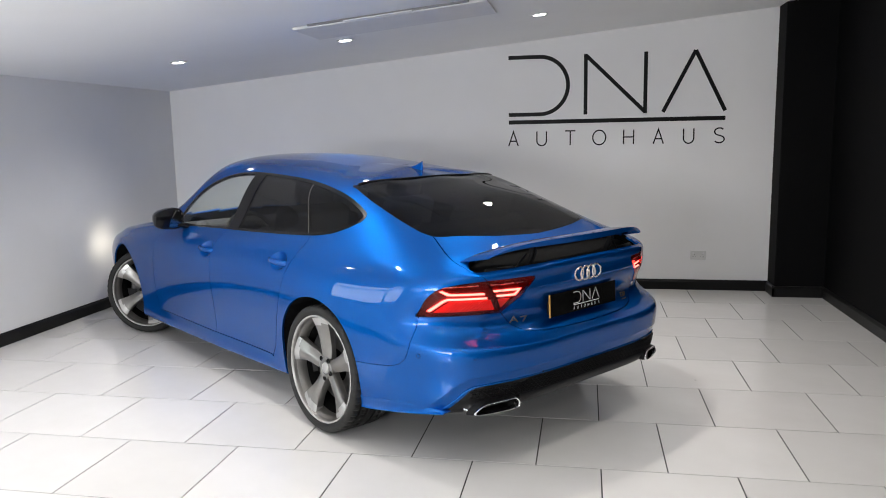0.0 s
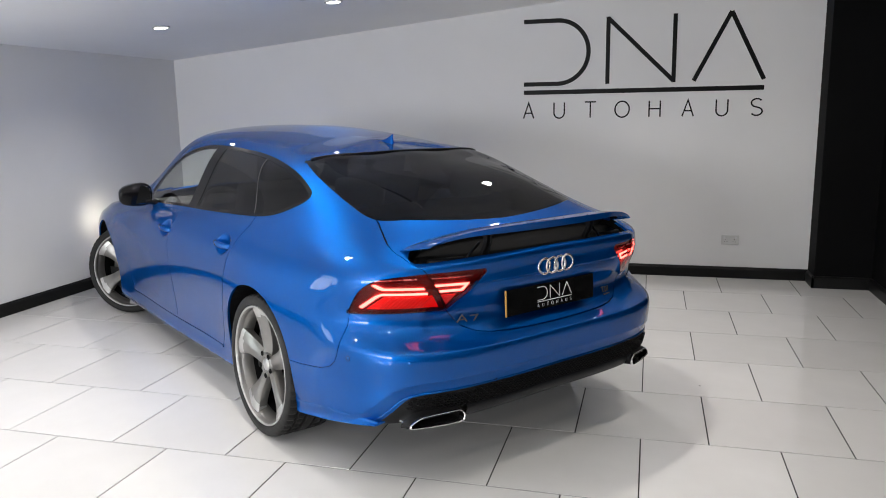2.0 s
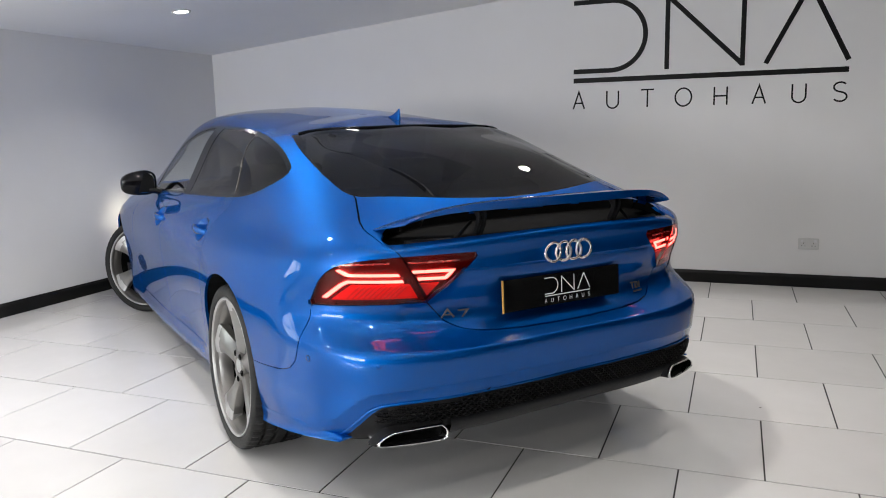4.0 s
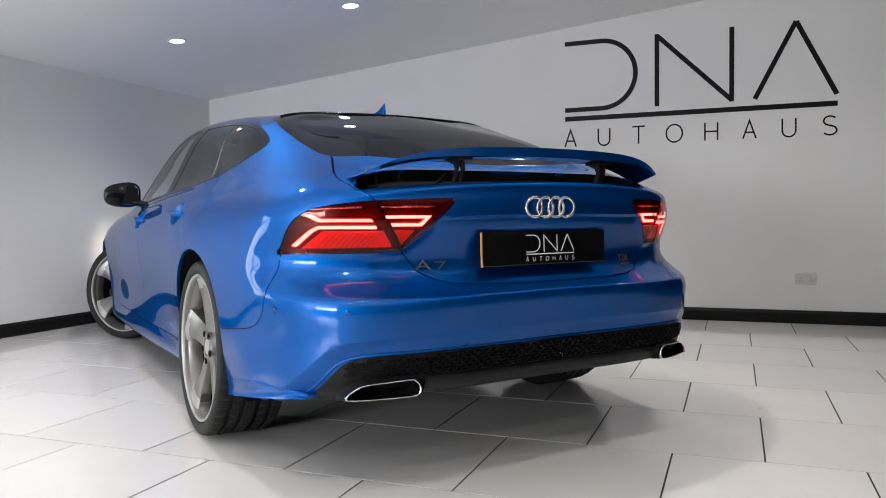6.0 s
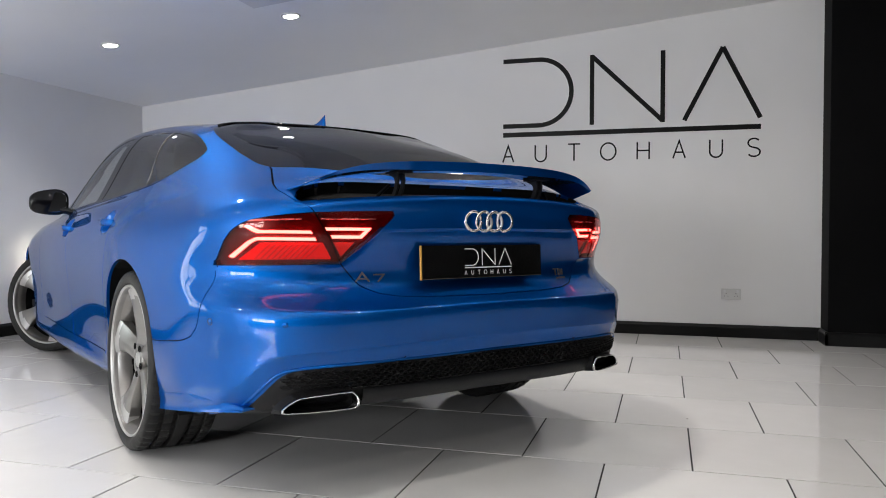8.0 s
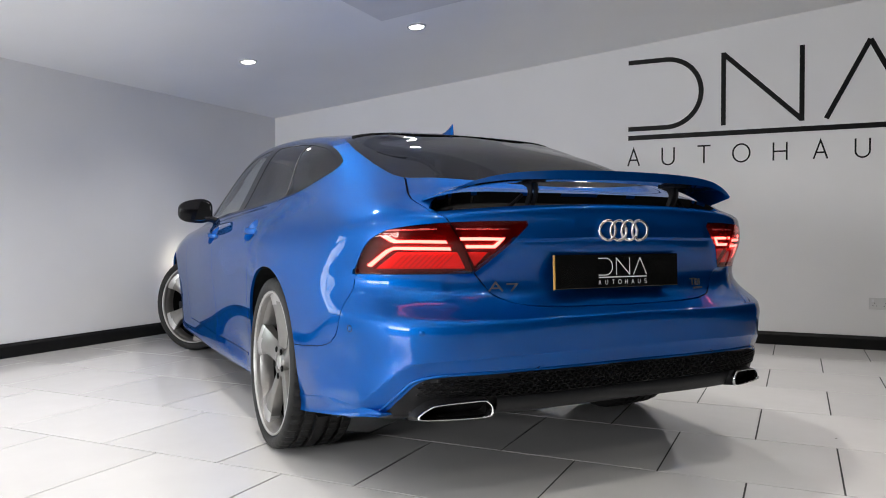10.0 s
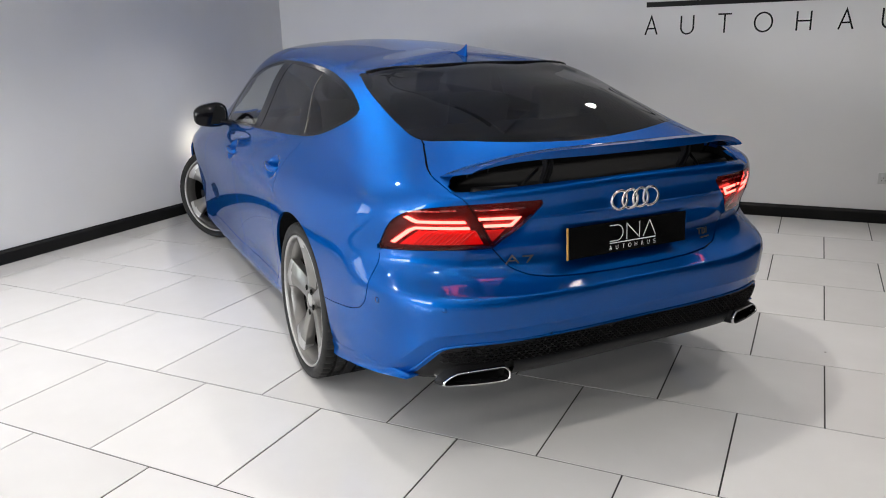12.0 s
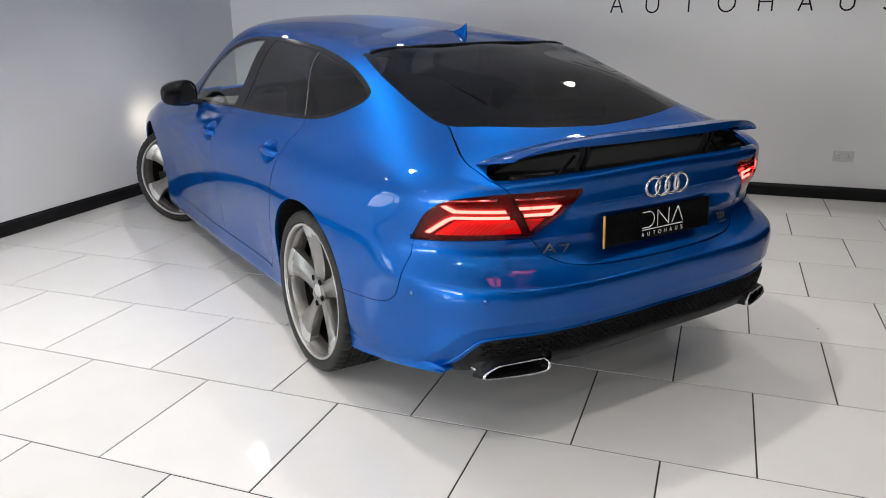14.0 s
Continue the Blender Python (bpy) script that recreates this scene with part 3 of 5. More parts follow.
RINGS = [
    lower(0.17, (0.820, 0.840, 0.800, 0.800, 0.794, 0.820, 0.775), (0.300, 0.285, 0.240, 0.20, 0.18, 0.18, 0.20, 0.20), 4.85),
    lower(0.060, (0.895, 0.910, 0.900, 0.900, 0.894, 0.885, 0.835), (0.325, 0.302, 0.258, 0.215, 0.195, 0.20, 0.22, 0.22), 4.90, 3.6),
    lower(0.014, (0.905, 0.928, 0.900, 0.905, 0.899, 0.910, 0.845), (0.435, 0.41, 0.36, 0.295, 0.28, 0.28, 0.30, 0.30), 4.93, 3.7),
    lower(0.018, (0.910, 0.942, 0.905, 0.905, 0.904, 0.910, 0.835), (0.495, 0.480, 0.45, 0.38, 0.37, 0.37, 0.40, 0.40), 4.95, 3.6),
    lower(0.0, (0.912, 0.950, 0.935, 0.925, 0.919, 0.914, 0.840), (0.598, 0.592, 0.582, 0.53, 0.52, 0.52, 0.52, 0.50), 4.95, 3.4, 0.45),
    lower(0.014, (0.905, 0.953, 0.945, 0.940, 0.926, 0.916, 0.840), (0.607, 0.602, 0.612, 0.63, 0.62, 0.62, 0.60, 0.58), 4.97, 3.2, 0.7),
    lower(0.096, (0.885, 0.953, 0.947, 0.945, 0.929, 0.912, 0.830), (0.655, 0.66, 0.68, 0.72, 0.71, 0.69, 0.66, 0.64), 4.96, edge=1.0),
    lower(0.097, (0.884, 0.945, 0.940, 0.940, 0.924, 0.894, 0.810), (0.74, 0.735, 0.76, 0.805, 0.79, 0.75, 0.71, 0.69), 4.93, edge=1.0),
    lower(0.060, (0.876, 0.925, 0.920, 0.915, 0.909, 0.880, 0.795), (0.82, 0.815, 0.83, 0.865, 0.845, 0.785, 0.73, 0.70), 4.88, edge=1.0),
    lower(0.055, (0.865, 0.898, 0.897, 0.890, 0.880, 0.850, 0.765), (0.895, 0.88, 0.885, 0.905, 0.885, 0.825, 0.755, 0.715), 4.80, edge=0.9),
    lower(0.048, (0.835, 0.870, 0.870, 0.857, 0.842, 0.820, 0.735), (0.947, 0.930, 0.925, 0.945, 0.92, 0.862, 0.785, 0.735), 4.72, edge=0.55),
    lower(0.075, (0.805, 0.840, 0.840, 0.826, 0.807, 0.780, 0.695), (0.961, 0.946, 0.955, 0.98, 0.945, 0.885, 0.805, 0.755), 4.62, edge=0.2),
    Ring(0.40, 1.2, 4.4, 3.75, 0.8, (0.9, 0.752, 1.12, 0.778, 1.6, 0.794, 2.2, 0.80, 2.8, 0.80, 3.2, 0.79), (1.030, 1.036, 1.050, 1.003, 0.980, 0.962, 0.948, 0.975)),
    Ring(0.79, 1.0, 5.4, 3.50, 0.7, (1.1, 0.70, 1.4, 0.715, 1.8, 0.715, 2.2, 0.712, 2.6, 0.71, 3.0, 0.70), (1.195, 1.183, 1.165, 1.155, 1.150, 1.140, 1.120, 1.19)),
    Ring(1.05, 0.9, 4.8, 3.14, 0.6, (1.2, 0.62, 1.5, 0.638, 1.8, 0.630, 2.2, 0.620, 2.5, 0.61, 2.8, 0.59), (1.275, 1.259, 1.257, 1.284, 1.318, 1.335, 1.332, 1.365)),
    Ring(1.12, 0.8, 5.0, 3.02, 0.6, (1.2, 0.53, 1.5, 0.558, 1.8, 0.562, 2.2, 0.562, 2.5, 0.555, 2.8, 0.535), (1.295, 1.285, 1.300, 1.339, 1.367, 1.382, 1.382, 1.392)),
    Ring(1.25, 0.7, 4.0, 2.92, 0.6, (1.3, 0.33, 1.5, 0.35, 1.8, 0.35, 2.2, 0.35, 2.5, 0.34, 2.8, 0.33), (1.320, 1.318, 1.345, 1.380, 1.409, 1.424, 1.422, 1.416)),
    Ring(1.45, 0.6, 3.0, 2.82, 0.6, (1.4, 0.0, 1.6, 0.0, 1.8, 0.0, 2.2, 0.0, 2.5, 0.0, 2.8, 0.0), (1.353, 1.362, 1.375, 1.402, 1.427, 1.439, 1.437, 1.428)),
]
STEPS = (3, 4, 5, 5, 3, 3, 5, 5, 5, 4, 3, 7, 3, 8, 8, 4, 5, 6)


def fair(G, mask, rounds, keep):
    """Evens out the curvature of a grid of points where mask says so, pulled gently back to where it began."""
    G0 = G.copy()
    for _ in range(rounds):
        step = keep * (G0 - G)
        for ax in (0, 1):
            p, q, c = ([slice(None)] * 2 for _ in range(3))
            p[ax], q[ax], c[ax] = slice(None, -2), slice(2, None), slice(1, -1)
            L = np.zeros_like(G)
            L[tuple(c)] = 0.5 * (G[tuple(p)] + G[tuple(q)]) - G[tuple(c)]
            step[tuple(c)] -= 0.22 * (0.5 * (L[tuple(p)] + L[tuple(q)]) - L[tuple(c)])
        G = G + mask * step
    return G


def build_skin():
    cr = 1 - (1 - np.linspace(0, 1, 62)) ** 1.25
    cs, cf = np.linspace(0, 1, 190), np.linspace(0, 1, 26)
    P = np.array([r.points(cr, cs, cf) for r in RINGS])
    P[:, 0, 1] = 0
    P[:, -1, 1] = 0
    # one more line where the boot lid meets the rear screen
    c = np.clip((np.arange(P.shape[1]) - 30) / 32.0, 0, 1)[:, None]
    c = c * c * (3 - 2 * c)
    P = np.insert(P, 12, (1 - c) * (P[12] + np.array([-0.055, 0.0, -0.020])) + c * (0.5 * (P[11] + P[12])), axis=0)
    out = []
    for j in range(P.shape[1]):
        col = P[:, j]
        t = np.r_[0, np.cumsum(np.maximum(np.linalg.norm(np.diff(col, axis=0), axis=1), 1e-3) ** 0.75)]
        q = np.concatenate([np.linspace(t[i], t[i + 1], s, endpoint=False) for i, s in enumerate(STEPS)] + [[t[-1]]])
        out.append(spline(t, col, q))
    G = np.array(out)
    # fair the flanks: even out the curvature along both directions, held loosely to the drawn lines
    a, y, z = G[..., 0], G[..., 1], G[..., 2]
    ease = lambda v, lo, hi: np.clip((v - lo) / (hi - lo), 0, 1)
    mask = ease(a, 0.47, 0.62) * ease(a, 3.9, 3.5) * ease(z, 0.27, 0.33) * ease(z, 1.385, 1.33) * ease(y, 0.44, 0.54)
    mask = np.maximum(mask, ease(z, 1.29, 1.34) * ease(a, 1.27, 1.45) * ease(a, 2.85, 2.55))
    pillar = ease(a, 0.5, 0.62) * ease(a, 1.6, 1.3) * ease(z, 0.93, 1.0)
    G = fair(G, mask[..., None], 4200, (0.00025 - 0.00022 * pillar)[..., None])
    G[:, -1, 1] = 0
    nc, nr = G.shape[:2]
    V = G.reshape(-1, 3)
    F = [(c * nr + r, c * nr + r + 1, (c + 1) * nr + r + 1, (c + 1) * nr + r) for c in range(nc - 1) for r in range(nr - 1)]
    return V, F, G


def curve2(pts, closed=False, n=8):
    """A smooth 2D line through points."""
    P = np.array(pts, float)
    m = len(P)
    out = []
    for i in range(m if closed else m - 1):
        a, b, c, d = (P[(i + k) % m] if closed else P[min(max(i + k, 0), m - 1)] for k in (-1, 0, 1, 2))
        for s in np.arange(n) / n:
            out.append(0.5 * (2 * b + (c - a) * s + (2 * a - 5 * b + 4 * c - d) * s * s + (3 * b - a - 3 * c + d) * s**3))
    if not closed:
        out.append(P[-1])
    return np.array(out)


def outside(P, poly):
    """Signed distance of 2D points from a closed outline, negative inside."""
    a, b = poly, np.roll(poly, -1, axis=0)
    best = np.full(len(P), 1e9)
    inside = np.zeros(len(P), bool)
    for p, q in zip(a, b):
        d = q - p
        t = np.clip(((P - p) @ d) / max(d @ d, 1e-12), 0, 1)
        best = np.minimum(best, np.linalg.norm(P - p - t[:, None] * d, axis=1))
        if p[1] != q[1]:
            hit = ((p[1] > P[:, 1]) != (q[1] > P[:, 1])) & (P[:, 0] < (q[0] - p[0]) * (P[:, 1] - p[1]) / (q[1] - p[1]) + p[0])
            inside ^= hit
    return np.where(inside, -best, best)


class Skin:
    def __init__(self, V, F):
        self.V, self.F = [tuple(v) for v in V], list(F)

    def cut(self, field, level, near):
        """Splits the faces that near() picks along field = level."""
        V = np.array(self.V)
        ok = near(V)
        d = np.full(len(V), 1e6)
        d[ok] = field(V[ok]) - level
        d[np.abs(d) < 1e-5] = 1e-5
        made, out = {}, []

        def mid(i, j):
            k = (i, j) if i < j else (j, i)
            if k not in made:
                s = d[i] / (d[i] - d[j])
                made[k] = len(self.V)
                self.V.append(tuple(V[i] + s * (V[j] - V[i])))
            return made[k]

        for f in self.F:
            if all(ok[i] for i in f):
                s = [d[i] > 0 for i in f]
                if any(s) and not all(s):
                    pos, neg = [], []
                    for a in range(len(f)):
                        i, j = f[a], f[(a + 1) % len(f)]
                        (pos if s[a] else neg).append(i)
                        if s[a] != s[(a + 1) % len(f)]:
                            k = mid(i, j)
                            pos.append(k), neg.append(k)
                    out += [g for g in (tuple(pos), tuple(neg)) if len(g) > 2]
                    continue
            out.append(f)
        self.F = out


def circle_field(cx, cz, r):
    return lambda P: np.hypot(P[:, 0] - cx, P[:, 2] - cz) - r


def side_field(poly):
    return lambda P: outside(P[:, [0, 2]], poly)


def rear_field(poly):
    return lambda P: outside(P[:, [1, 2]], poly)


def top_field(poly):
    return lambda P: outside(P[:, [0, 1]], poly)


def near_side(a0, a1, z0, z1, y0=0.45):
    return lambda P: (P[:, 0] > a0) & (P[:, 0] < a1) & (P[:, 2] > z0) & (P[:, 2] < z1) & (P[:, 1] > y0)


def near_rear(a1, z0, z1):
    return lambda P: (P[:, 0] < a1) & (P[:, 2] > z0) & (P[:, 2] < z1)


# outlines, in metres
WINDOW = curve2([(3.12, 0.948), (2.38, 0.972), (1.86, 0.990), (1.45, 1.010), (1.25, 1.026), (1.12, 1.052), (1.015, 1.095), (0.985, 1.125), (1.02, 1.160), (1.24, 1.236), (1.58, 1.292), (1.92, 1.320), (2.25, 1.332), (2.48, 1.322), (2.72, 1.278), (2.93, 1.200), (3.07, 1.105), (3.14, 1.010)], True, 6)
REAR_DOOR = np.array([(1.645, 0.30), (1.60, 0.36), (1.49, 0.617), (1.43, 0.754), (1.36, 0.90), (1.335, 0.97), (1.345, 1.03), (1.36, 1.20), (2.30, 1.20), (2.345, 0.95), (2.345, 0.85), (2.355, 0.63), (2.378, 0.30)])
FRONT_DOOR = np.array([(2.378, 0.30), (2.355, 0.63), (2.345, 0.85), (2.345, 0.95), (2.30, 1.20), (3.16, 1.20), (3.22, 0.95), (3.28, 0.85), (3.36, 0.63), (3.38, 0.42), (3.34, 0.30)])
BUMPER = np.array([(-0.3, 0.7300), (0.380, 0.7300), (0.3915, 0.722), (0.390, 0.68), (0.390, 0.632), (0.396, 0.595), (0.4055, 0.5625), (0.418, 0.537), (0.4375, 0.517), (0.464, 0.499), (0.52, 0.4835), (0.67, 0.4667), (0.80, 0.457), (0.80, 0.0), (-0.3, 0.0)])
TAILGATE = np.array([(-0.2, 0.622), (0.0, 0.622), (0.25, 0.624), (0.36, 0.629), (0.42, 0.640), (0.47, 0.665), (0.53, 0.733), (0.625, 0.905), (0.645, 0.942), (0.656, 0.960), (0.665, 0.972), (0.661, 0.986), (0.629, 1.013), (0.590, 1.053), (0.56, 1.20), (-0.2, 1.20)])
LAMP = np.vstack([curve2([(0.530, 0.7315), (0.704, 0.730), (0.8415, 0.7285)], False, 3), curve2([(0.8430, 0.735), (0.838, 0.760), (0.831, 0.800), (0.822, 0.826), (0.806, 0.848), (0.778, 0.8665), (0.735, 0.8775), (0.685, 0.8845), (0.62, 0.8905), (0.50, 0.895), (0.40, 0.8955), (0.386, 0.892), (0.382, 0.881)], False, 5)])
DIFFUSER = np.vstack([np.array([(-0.2, 0.437)]), curve2([(0.0, 0.437), (0.35, 0.436), (0.58, 0.431), (0.68, 0.423), (0.725, 0.411), (0.75, 0.391), (0.78, 0.346), (0.805, 0.295), (0.825, 0.240)], False, 5), np.array([(0.835, 0.0), (-0.2, 0.0)])])
ROOF_EDGE = np.array([(1.190 + 0.06 * y**2 + 0.6 * y**4, y) for y in np.linspace(0.53, 0.0, 25)])
REAR_GLASS = np.vstack([curve2([(0.405, -0.2), (0.405, 0.0), (0.430, 0.25), (0.470, 0.42), (0.525, 0.545), (0.575, 0.588), (0.64, 0.602)], False, 6), curve2([(0.80, 0.602), (1.05, 0.588), (1.19, 0.566), (1.258, 0.548)], False, 6), ROOF_EDGE, np.array([(1.192, -0.2)])])
RECESS = np.vstack([curve2([(0.315, -0.2), (0.315, 0.0), (0.315, 0.25), (0.310, 0.45), (0.292, 0.58), (0.262, 0.642)], False, 6), curve2([(0.238, 0.644), (0.184, 0.608), (0.135, 0.508), (0.092, 0.345), (0.068, 0.18), (0.062, 0.0), (0.062, -0.2)], False, 6)])
# light strips of the tail lamps: pairs of opposite edge points
LID_STRIP = [((0.588, 0.844), (0.584, 0.835)), ((0.452, 0.844), (0.471, 0.835)), ((0.480, 0.810), (0.487, 0.819)), ((0.566, 0.810), (0.570, 0.819))]
BODY_STRIP_U = [((0.6264, 0.834), (0.621, 0.825)), ((0.757, 0.836), (0.7626, 0.827)), ((0.768, 0.843), (0.7736, 0.833)), ((0.7835, 0.853), (0.793, 0.8485))]
BODY_STRIP_L = [((0.6127, 0.812), (0.6087, 0.803)), ((0.7636, 0.813), (0.760, 0.8045)), ((0.782, 0.8015), (0.7725, 0.795)), ((0.819, 0.754), (0.808, 0.750))]
BODY_FIELD = [((0.590, 0.794), (0.556, 0.740)), ((0.753, 0.7935), (0.798, 0.743))]
LID_FIELD = [((0.560, 0.794), (0.530, 0.748)), ((0.500, 0.794), (0.528, 0.748))]
SLATS = [[((y, 0.790), (y - 0.005, 0.790)), ((y + 0.033, 0.742), (y + 0.028, 0.742))] for y in np.arange(0.600, 0.745, 0.0145)]
CHAMFER = 0.050
LID_CREASE = 0.842
HANDLES = ((2.425, 0.850), (1.500, 0.872))


def bowl_field(c):
    return lambda P: np.hypot((P[:, 0] - c[0]) / 0.088, (P[:, 2] - c[1]) / 0.050)


def main_skin():
    V, F, G = build_skin()
    sk = Skin(V, F)
    for c in HANDLES:
        for lev in (0.25, 0.5, 0.75, 0.9, 1.0):
            sk.cut(bowl_field(c), lev, near_side(c[0] - 0.2, c[0] + 0.2, c[1] - 0.12, c[1] + 0.12, 0.7))
    side = near_side(0.5, 4.9, 0.1, 0.95, 0.5)
    sk.cut(circle_field(AXLE_R, HUB, 0.382), 0, side)
    sk.cut(circle_field(AXLE_F, HUB, 0.382), 0, side)
    for lev in (0.0, -0.013):
        sk.cut(side_field(WINDOW), lev, near_side(0.9, 3.3, 0.9, 1.36, 0.5))
    for x in (2.17, 2.30):
        sk.cut(lambda P, x=x: P[:, 0] + 0.22 * (P[:, 2] - 1.0) - x - 0.03, 0, near_side(2.0, 2.5, 0.9, 1.36, 0.5))
    for x in (1.3488, 1.3522):
        sk.cut(lambda P, x=x: P[:, 0] - 0.80 * (P[:, 2] - 1.0) - x, 0, near_side(1.2, 1.72, 0.98, 1.36, 0.5))
    for poly in (REAR_DOOR, FRONT_DOOR):
        for lev in (-0.0022, 0.0022):
            sk.cut(side_field(poly), lev, near_side(1.25, 3.5, 0.2, 1.06, 0.72))
    for lev in (-0.0013, 0.0013):
        sk.cut(side_field(BUMPER), lev, near_side(0.25, 0.85, 0.2, 0.76, 0.78))
        sk.cut(rear_field(TAILGATE), lev * 1.35, near_rear(0.60, 0.58, 1.075))
    for lev in (0.0, 1.0):
        sk.cut(lambda P, lev=lev: (P[:, 2] - LID_CREASE) / 0.009 + lev, 0.0, lambda P: (P[:, 0] < 0.30) & (P[:, 1] < 0.56) & (P[:, 2] > 0.76) & (P[:, 2] < 0.90))
    for lev in (0.0, 0.0016):
        sk.cut(rear_field(LAMP), lev, near_rear(0.5, 0.70, 0.92))
    for lev in (0.0, CHAMFER):
        sk.cut(rear_field(DIFFUSER), lev, lambda P: (P[:, 0] < 0.50) & (P[:, 2] < 0.54))
    for lev in (-0.024, 0.0, 0.006):
        sk.cut(top_field(REAR_GLASS), lev, lambda P: (P[:, 0] > 0.34) & (P[:, 0] < 1.35) & (P[:, 2] > 0.99) & (P[:, 1] < 0.70))
    for lev in (0.0,):
        sk.cut(top_field(RECESS), lev, lambda P: (P[:, 0] > 0.04) & (P[:, 0] < 0.45) & (P[:, 2] > 0.90) & (P[:, 1] < 0.72))
    return sk, G


SK, GRID = main_skin()


def sort_faces():
    """Gives every face of the skin to a panel by where its middle lies."""
    V = np.array(SK.V)
    M = np.array([V[list(f)].mean(0) for f in SK.F])
    a, y, z = M.T
    lab = np.full(len(M), "side_frame", dtype=object)
    lab[(z < 0.302) & (a > 1.3) & (a < 3.7)] = "sill"
    lab[a > 3.30] = "front_body"
    lab[(z > 1.30) & (y < 0.56) & (a > 1.0)] = "roof"
    sd = lambda k, poly: outside(M[:, k], poly)
    side = (y > 0.72) & (z < 1.07) & (z > 0.2)
    for nm, poly in (("rear_door", REAR_DOOR), ("front_door", FRONT_DOOR)):
        d = sd([0, 2], poly)
        lab[side & (d < 0)] = nm
        lab[side & (np.abs(d) < 0.0022) & (a > 1.25) & (a < 3.5)] = ""
    wl = (y > 0.5) & (a > 0.9) & (a < 3.3) & (z > 0.9)
    d = sd([0, 2], WINDOW)
    lab[wl & (d < 0)] = "window_trim"
    gl = wl & (d < -0.013)
    b = a + 0.22 * (z - 1.0) - 0.03
    q = a - 0.80 * (z - 1.0)
    lab[gl & (b > 2.30)] = "front_side_glass"
    lab[gl & (b < 2.17) & (q > 1.3522)] = "rear_side_glass"
    lab[gl & (q < 1.3488)] = "quarter_glass"
    lab[gl & (q > 1.3488) & (q < 1.3522)] = "glass_divider"
    low = (z < 0.738) & (a < 0.85)
    d = sd([0, 2], BUMPER)
    bump_side = (y > 0.78) & (a > 0.25)
    lab[low & (d < 0)] = "rear_bumper"
    lab[bump_side & low & (z < 0.7265) & (np.abs(d) < 0.0021)] = ""
    rear = (a < 0.60) & (z > 0.58) & (z < 1.075)
    d = sd([1, 2], TAILGATE)
    lab[rear & (d < 0)] = "tailgate"
    gap = rear & (np.abs(d) < 0.0021)
    t = d < 0
    d = sd([1, 2], LAMP)
    inl = (a < 0.5) & (z > 0.70) & (z < 0.92)
    lab[inl & (d < 0.0016)] = ""
    lab[inl & (d < 0) & t] = "lamp_lid"
    lab[inl & (d < 0) & ~t] = "lamp_body"
    lab[gap] = ""
    d = sd([1, 2], DIFFUSER)
    lab[(a < 0.45) & (z < 0.47) & (d < 0)] = "diffuser"
    top = (a > 0.34) & (a < 1.35) & (z > 0.99) & (y < 0.70)
    d = sd([0, 1], REAR_GLASS)
    lab[top & (d < 0.006)] = "rear_glass_seal"
    lab[top & (d < 0) & ((d < -0.024) | (a < 1.12))] = "rear_glass"
    d = sd([0, 1], RECESS)
    lab[(a > 0.04) & (a < 0.45) & (z > 0.90) & (y < 0.72) & (d < 0)] = "recess"
    for ax in (AXLE_R, AXLE_F):
        lab[(np.hypot(a - ax, z - HUB) < 0.382) & (y > 0.5)] = ""
    wind = (a > 2.55) & (z > 0.97) & (lab != "window_trim") & (lab != "front_side_glass")
    inner = y < 0.70 - 0.42 * (z - 0.97)
    lab[wind & inner & (a > 2.92 - 0.2 * y) & (z < 1.36)] = "windscreen"
    return lab


LAB = sort_faces()
VARR = np.array(SK.V)


def vertex_normals():
    """Normals of the skin; the diffuser and the spoiler's well are kept apart from the panels beside them."""
    N, D = np.zeros_like(VARR), np.zeros_like(VARR)
    for f, l in zip(SK.F, LAB):
        p = VARR[list(f)]
        p = p - p.mean(0)
        (D if l in ("diffuser", "recess") else N)[list(f)] += np.cross(p, np.roll(p, -1, axis=0)).sum(0)
    bare = np.linalg.norm(N, axis=1) < 1e-12
    N[bare] = D[bare]
    N /= np.maximum(np.linalg.norm(N, axis=1), 1e-12)[:, None]
    mid = VARR.mean(0)
    if np.sum(N * (VARR - mid)) < 0:
        N = -N
    return N


NORM = vertex_normals()
for c in HANDLES:
    ok = (VARR[:, 1] > 0.7) & (np.abs(VARR[:, 2] - c[1]) < 0.1)
    q = np.where(ok, bowl_field(c)(VARR), 9)
    VARR = VARR - NORM * (0.030 * np.clip(1 - q**2, 0, 1) ** 0.8)[:, None]
# the bumper turns in towards the diffuser below a soft crease
d = np.where((VARR[:, 0] < 0.50) & (VARR[:, 2] < 0.58), outside(VARR[:, [1, 2]], DIFFUSER), 9)
d = np.clip(d / CHAMFER, 0, 1)
VARR = VARR - NORM * (0.022 * (1 - d) ** 0.8)[:, None]
# the boot lid's upper lip runs level, falling gently to its ends
lip = (np.abs(top_field(RECESS)(VARR)) < 2e-4) & (VARR[:, 0] < 0.235) & (VARR[:, 2] > 0.88) & (VARR[:, 1] < 0.66)
k = np.argsort(VARR[lip, 1])
ly, lz = VARR[lip, 1][k], VARR[lip, 2][k]
want = 0.953 - 0.045 * ly**2 - 0.055 * ly**4
shift = np.interp(VARR[:, 1], ly, want - lz) * np.clip((0.74 - VARR[:, 1]) / 0.10, 0, 1)
below = np.interp(VARR[:, 1], ly, lz) - VARR[:, 2]
VARR[:, 2] += shift * np.clip(1 - np.abs(below) / 0.05, 0, 1) * (VARR[:, 0] < 0.34)
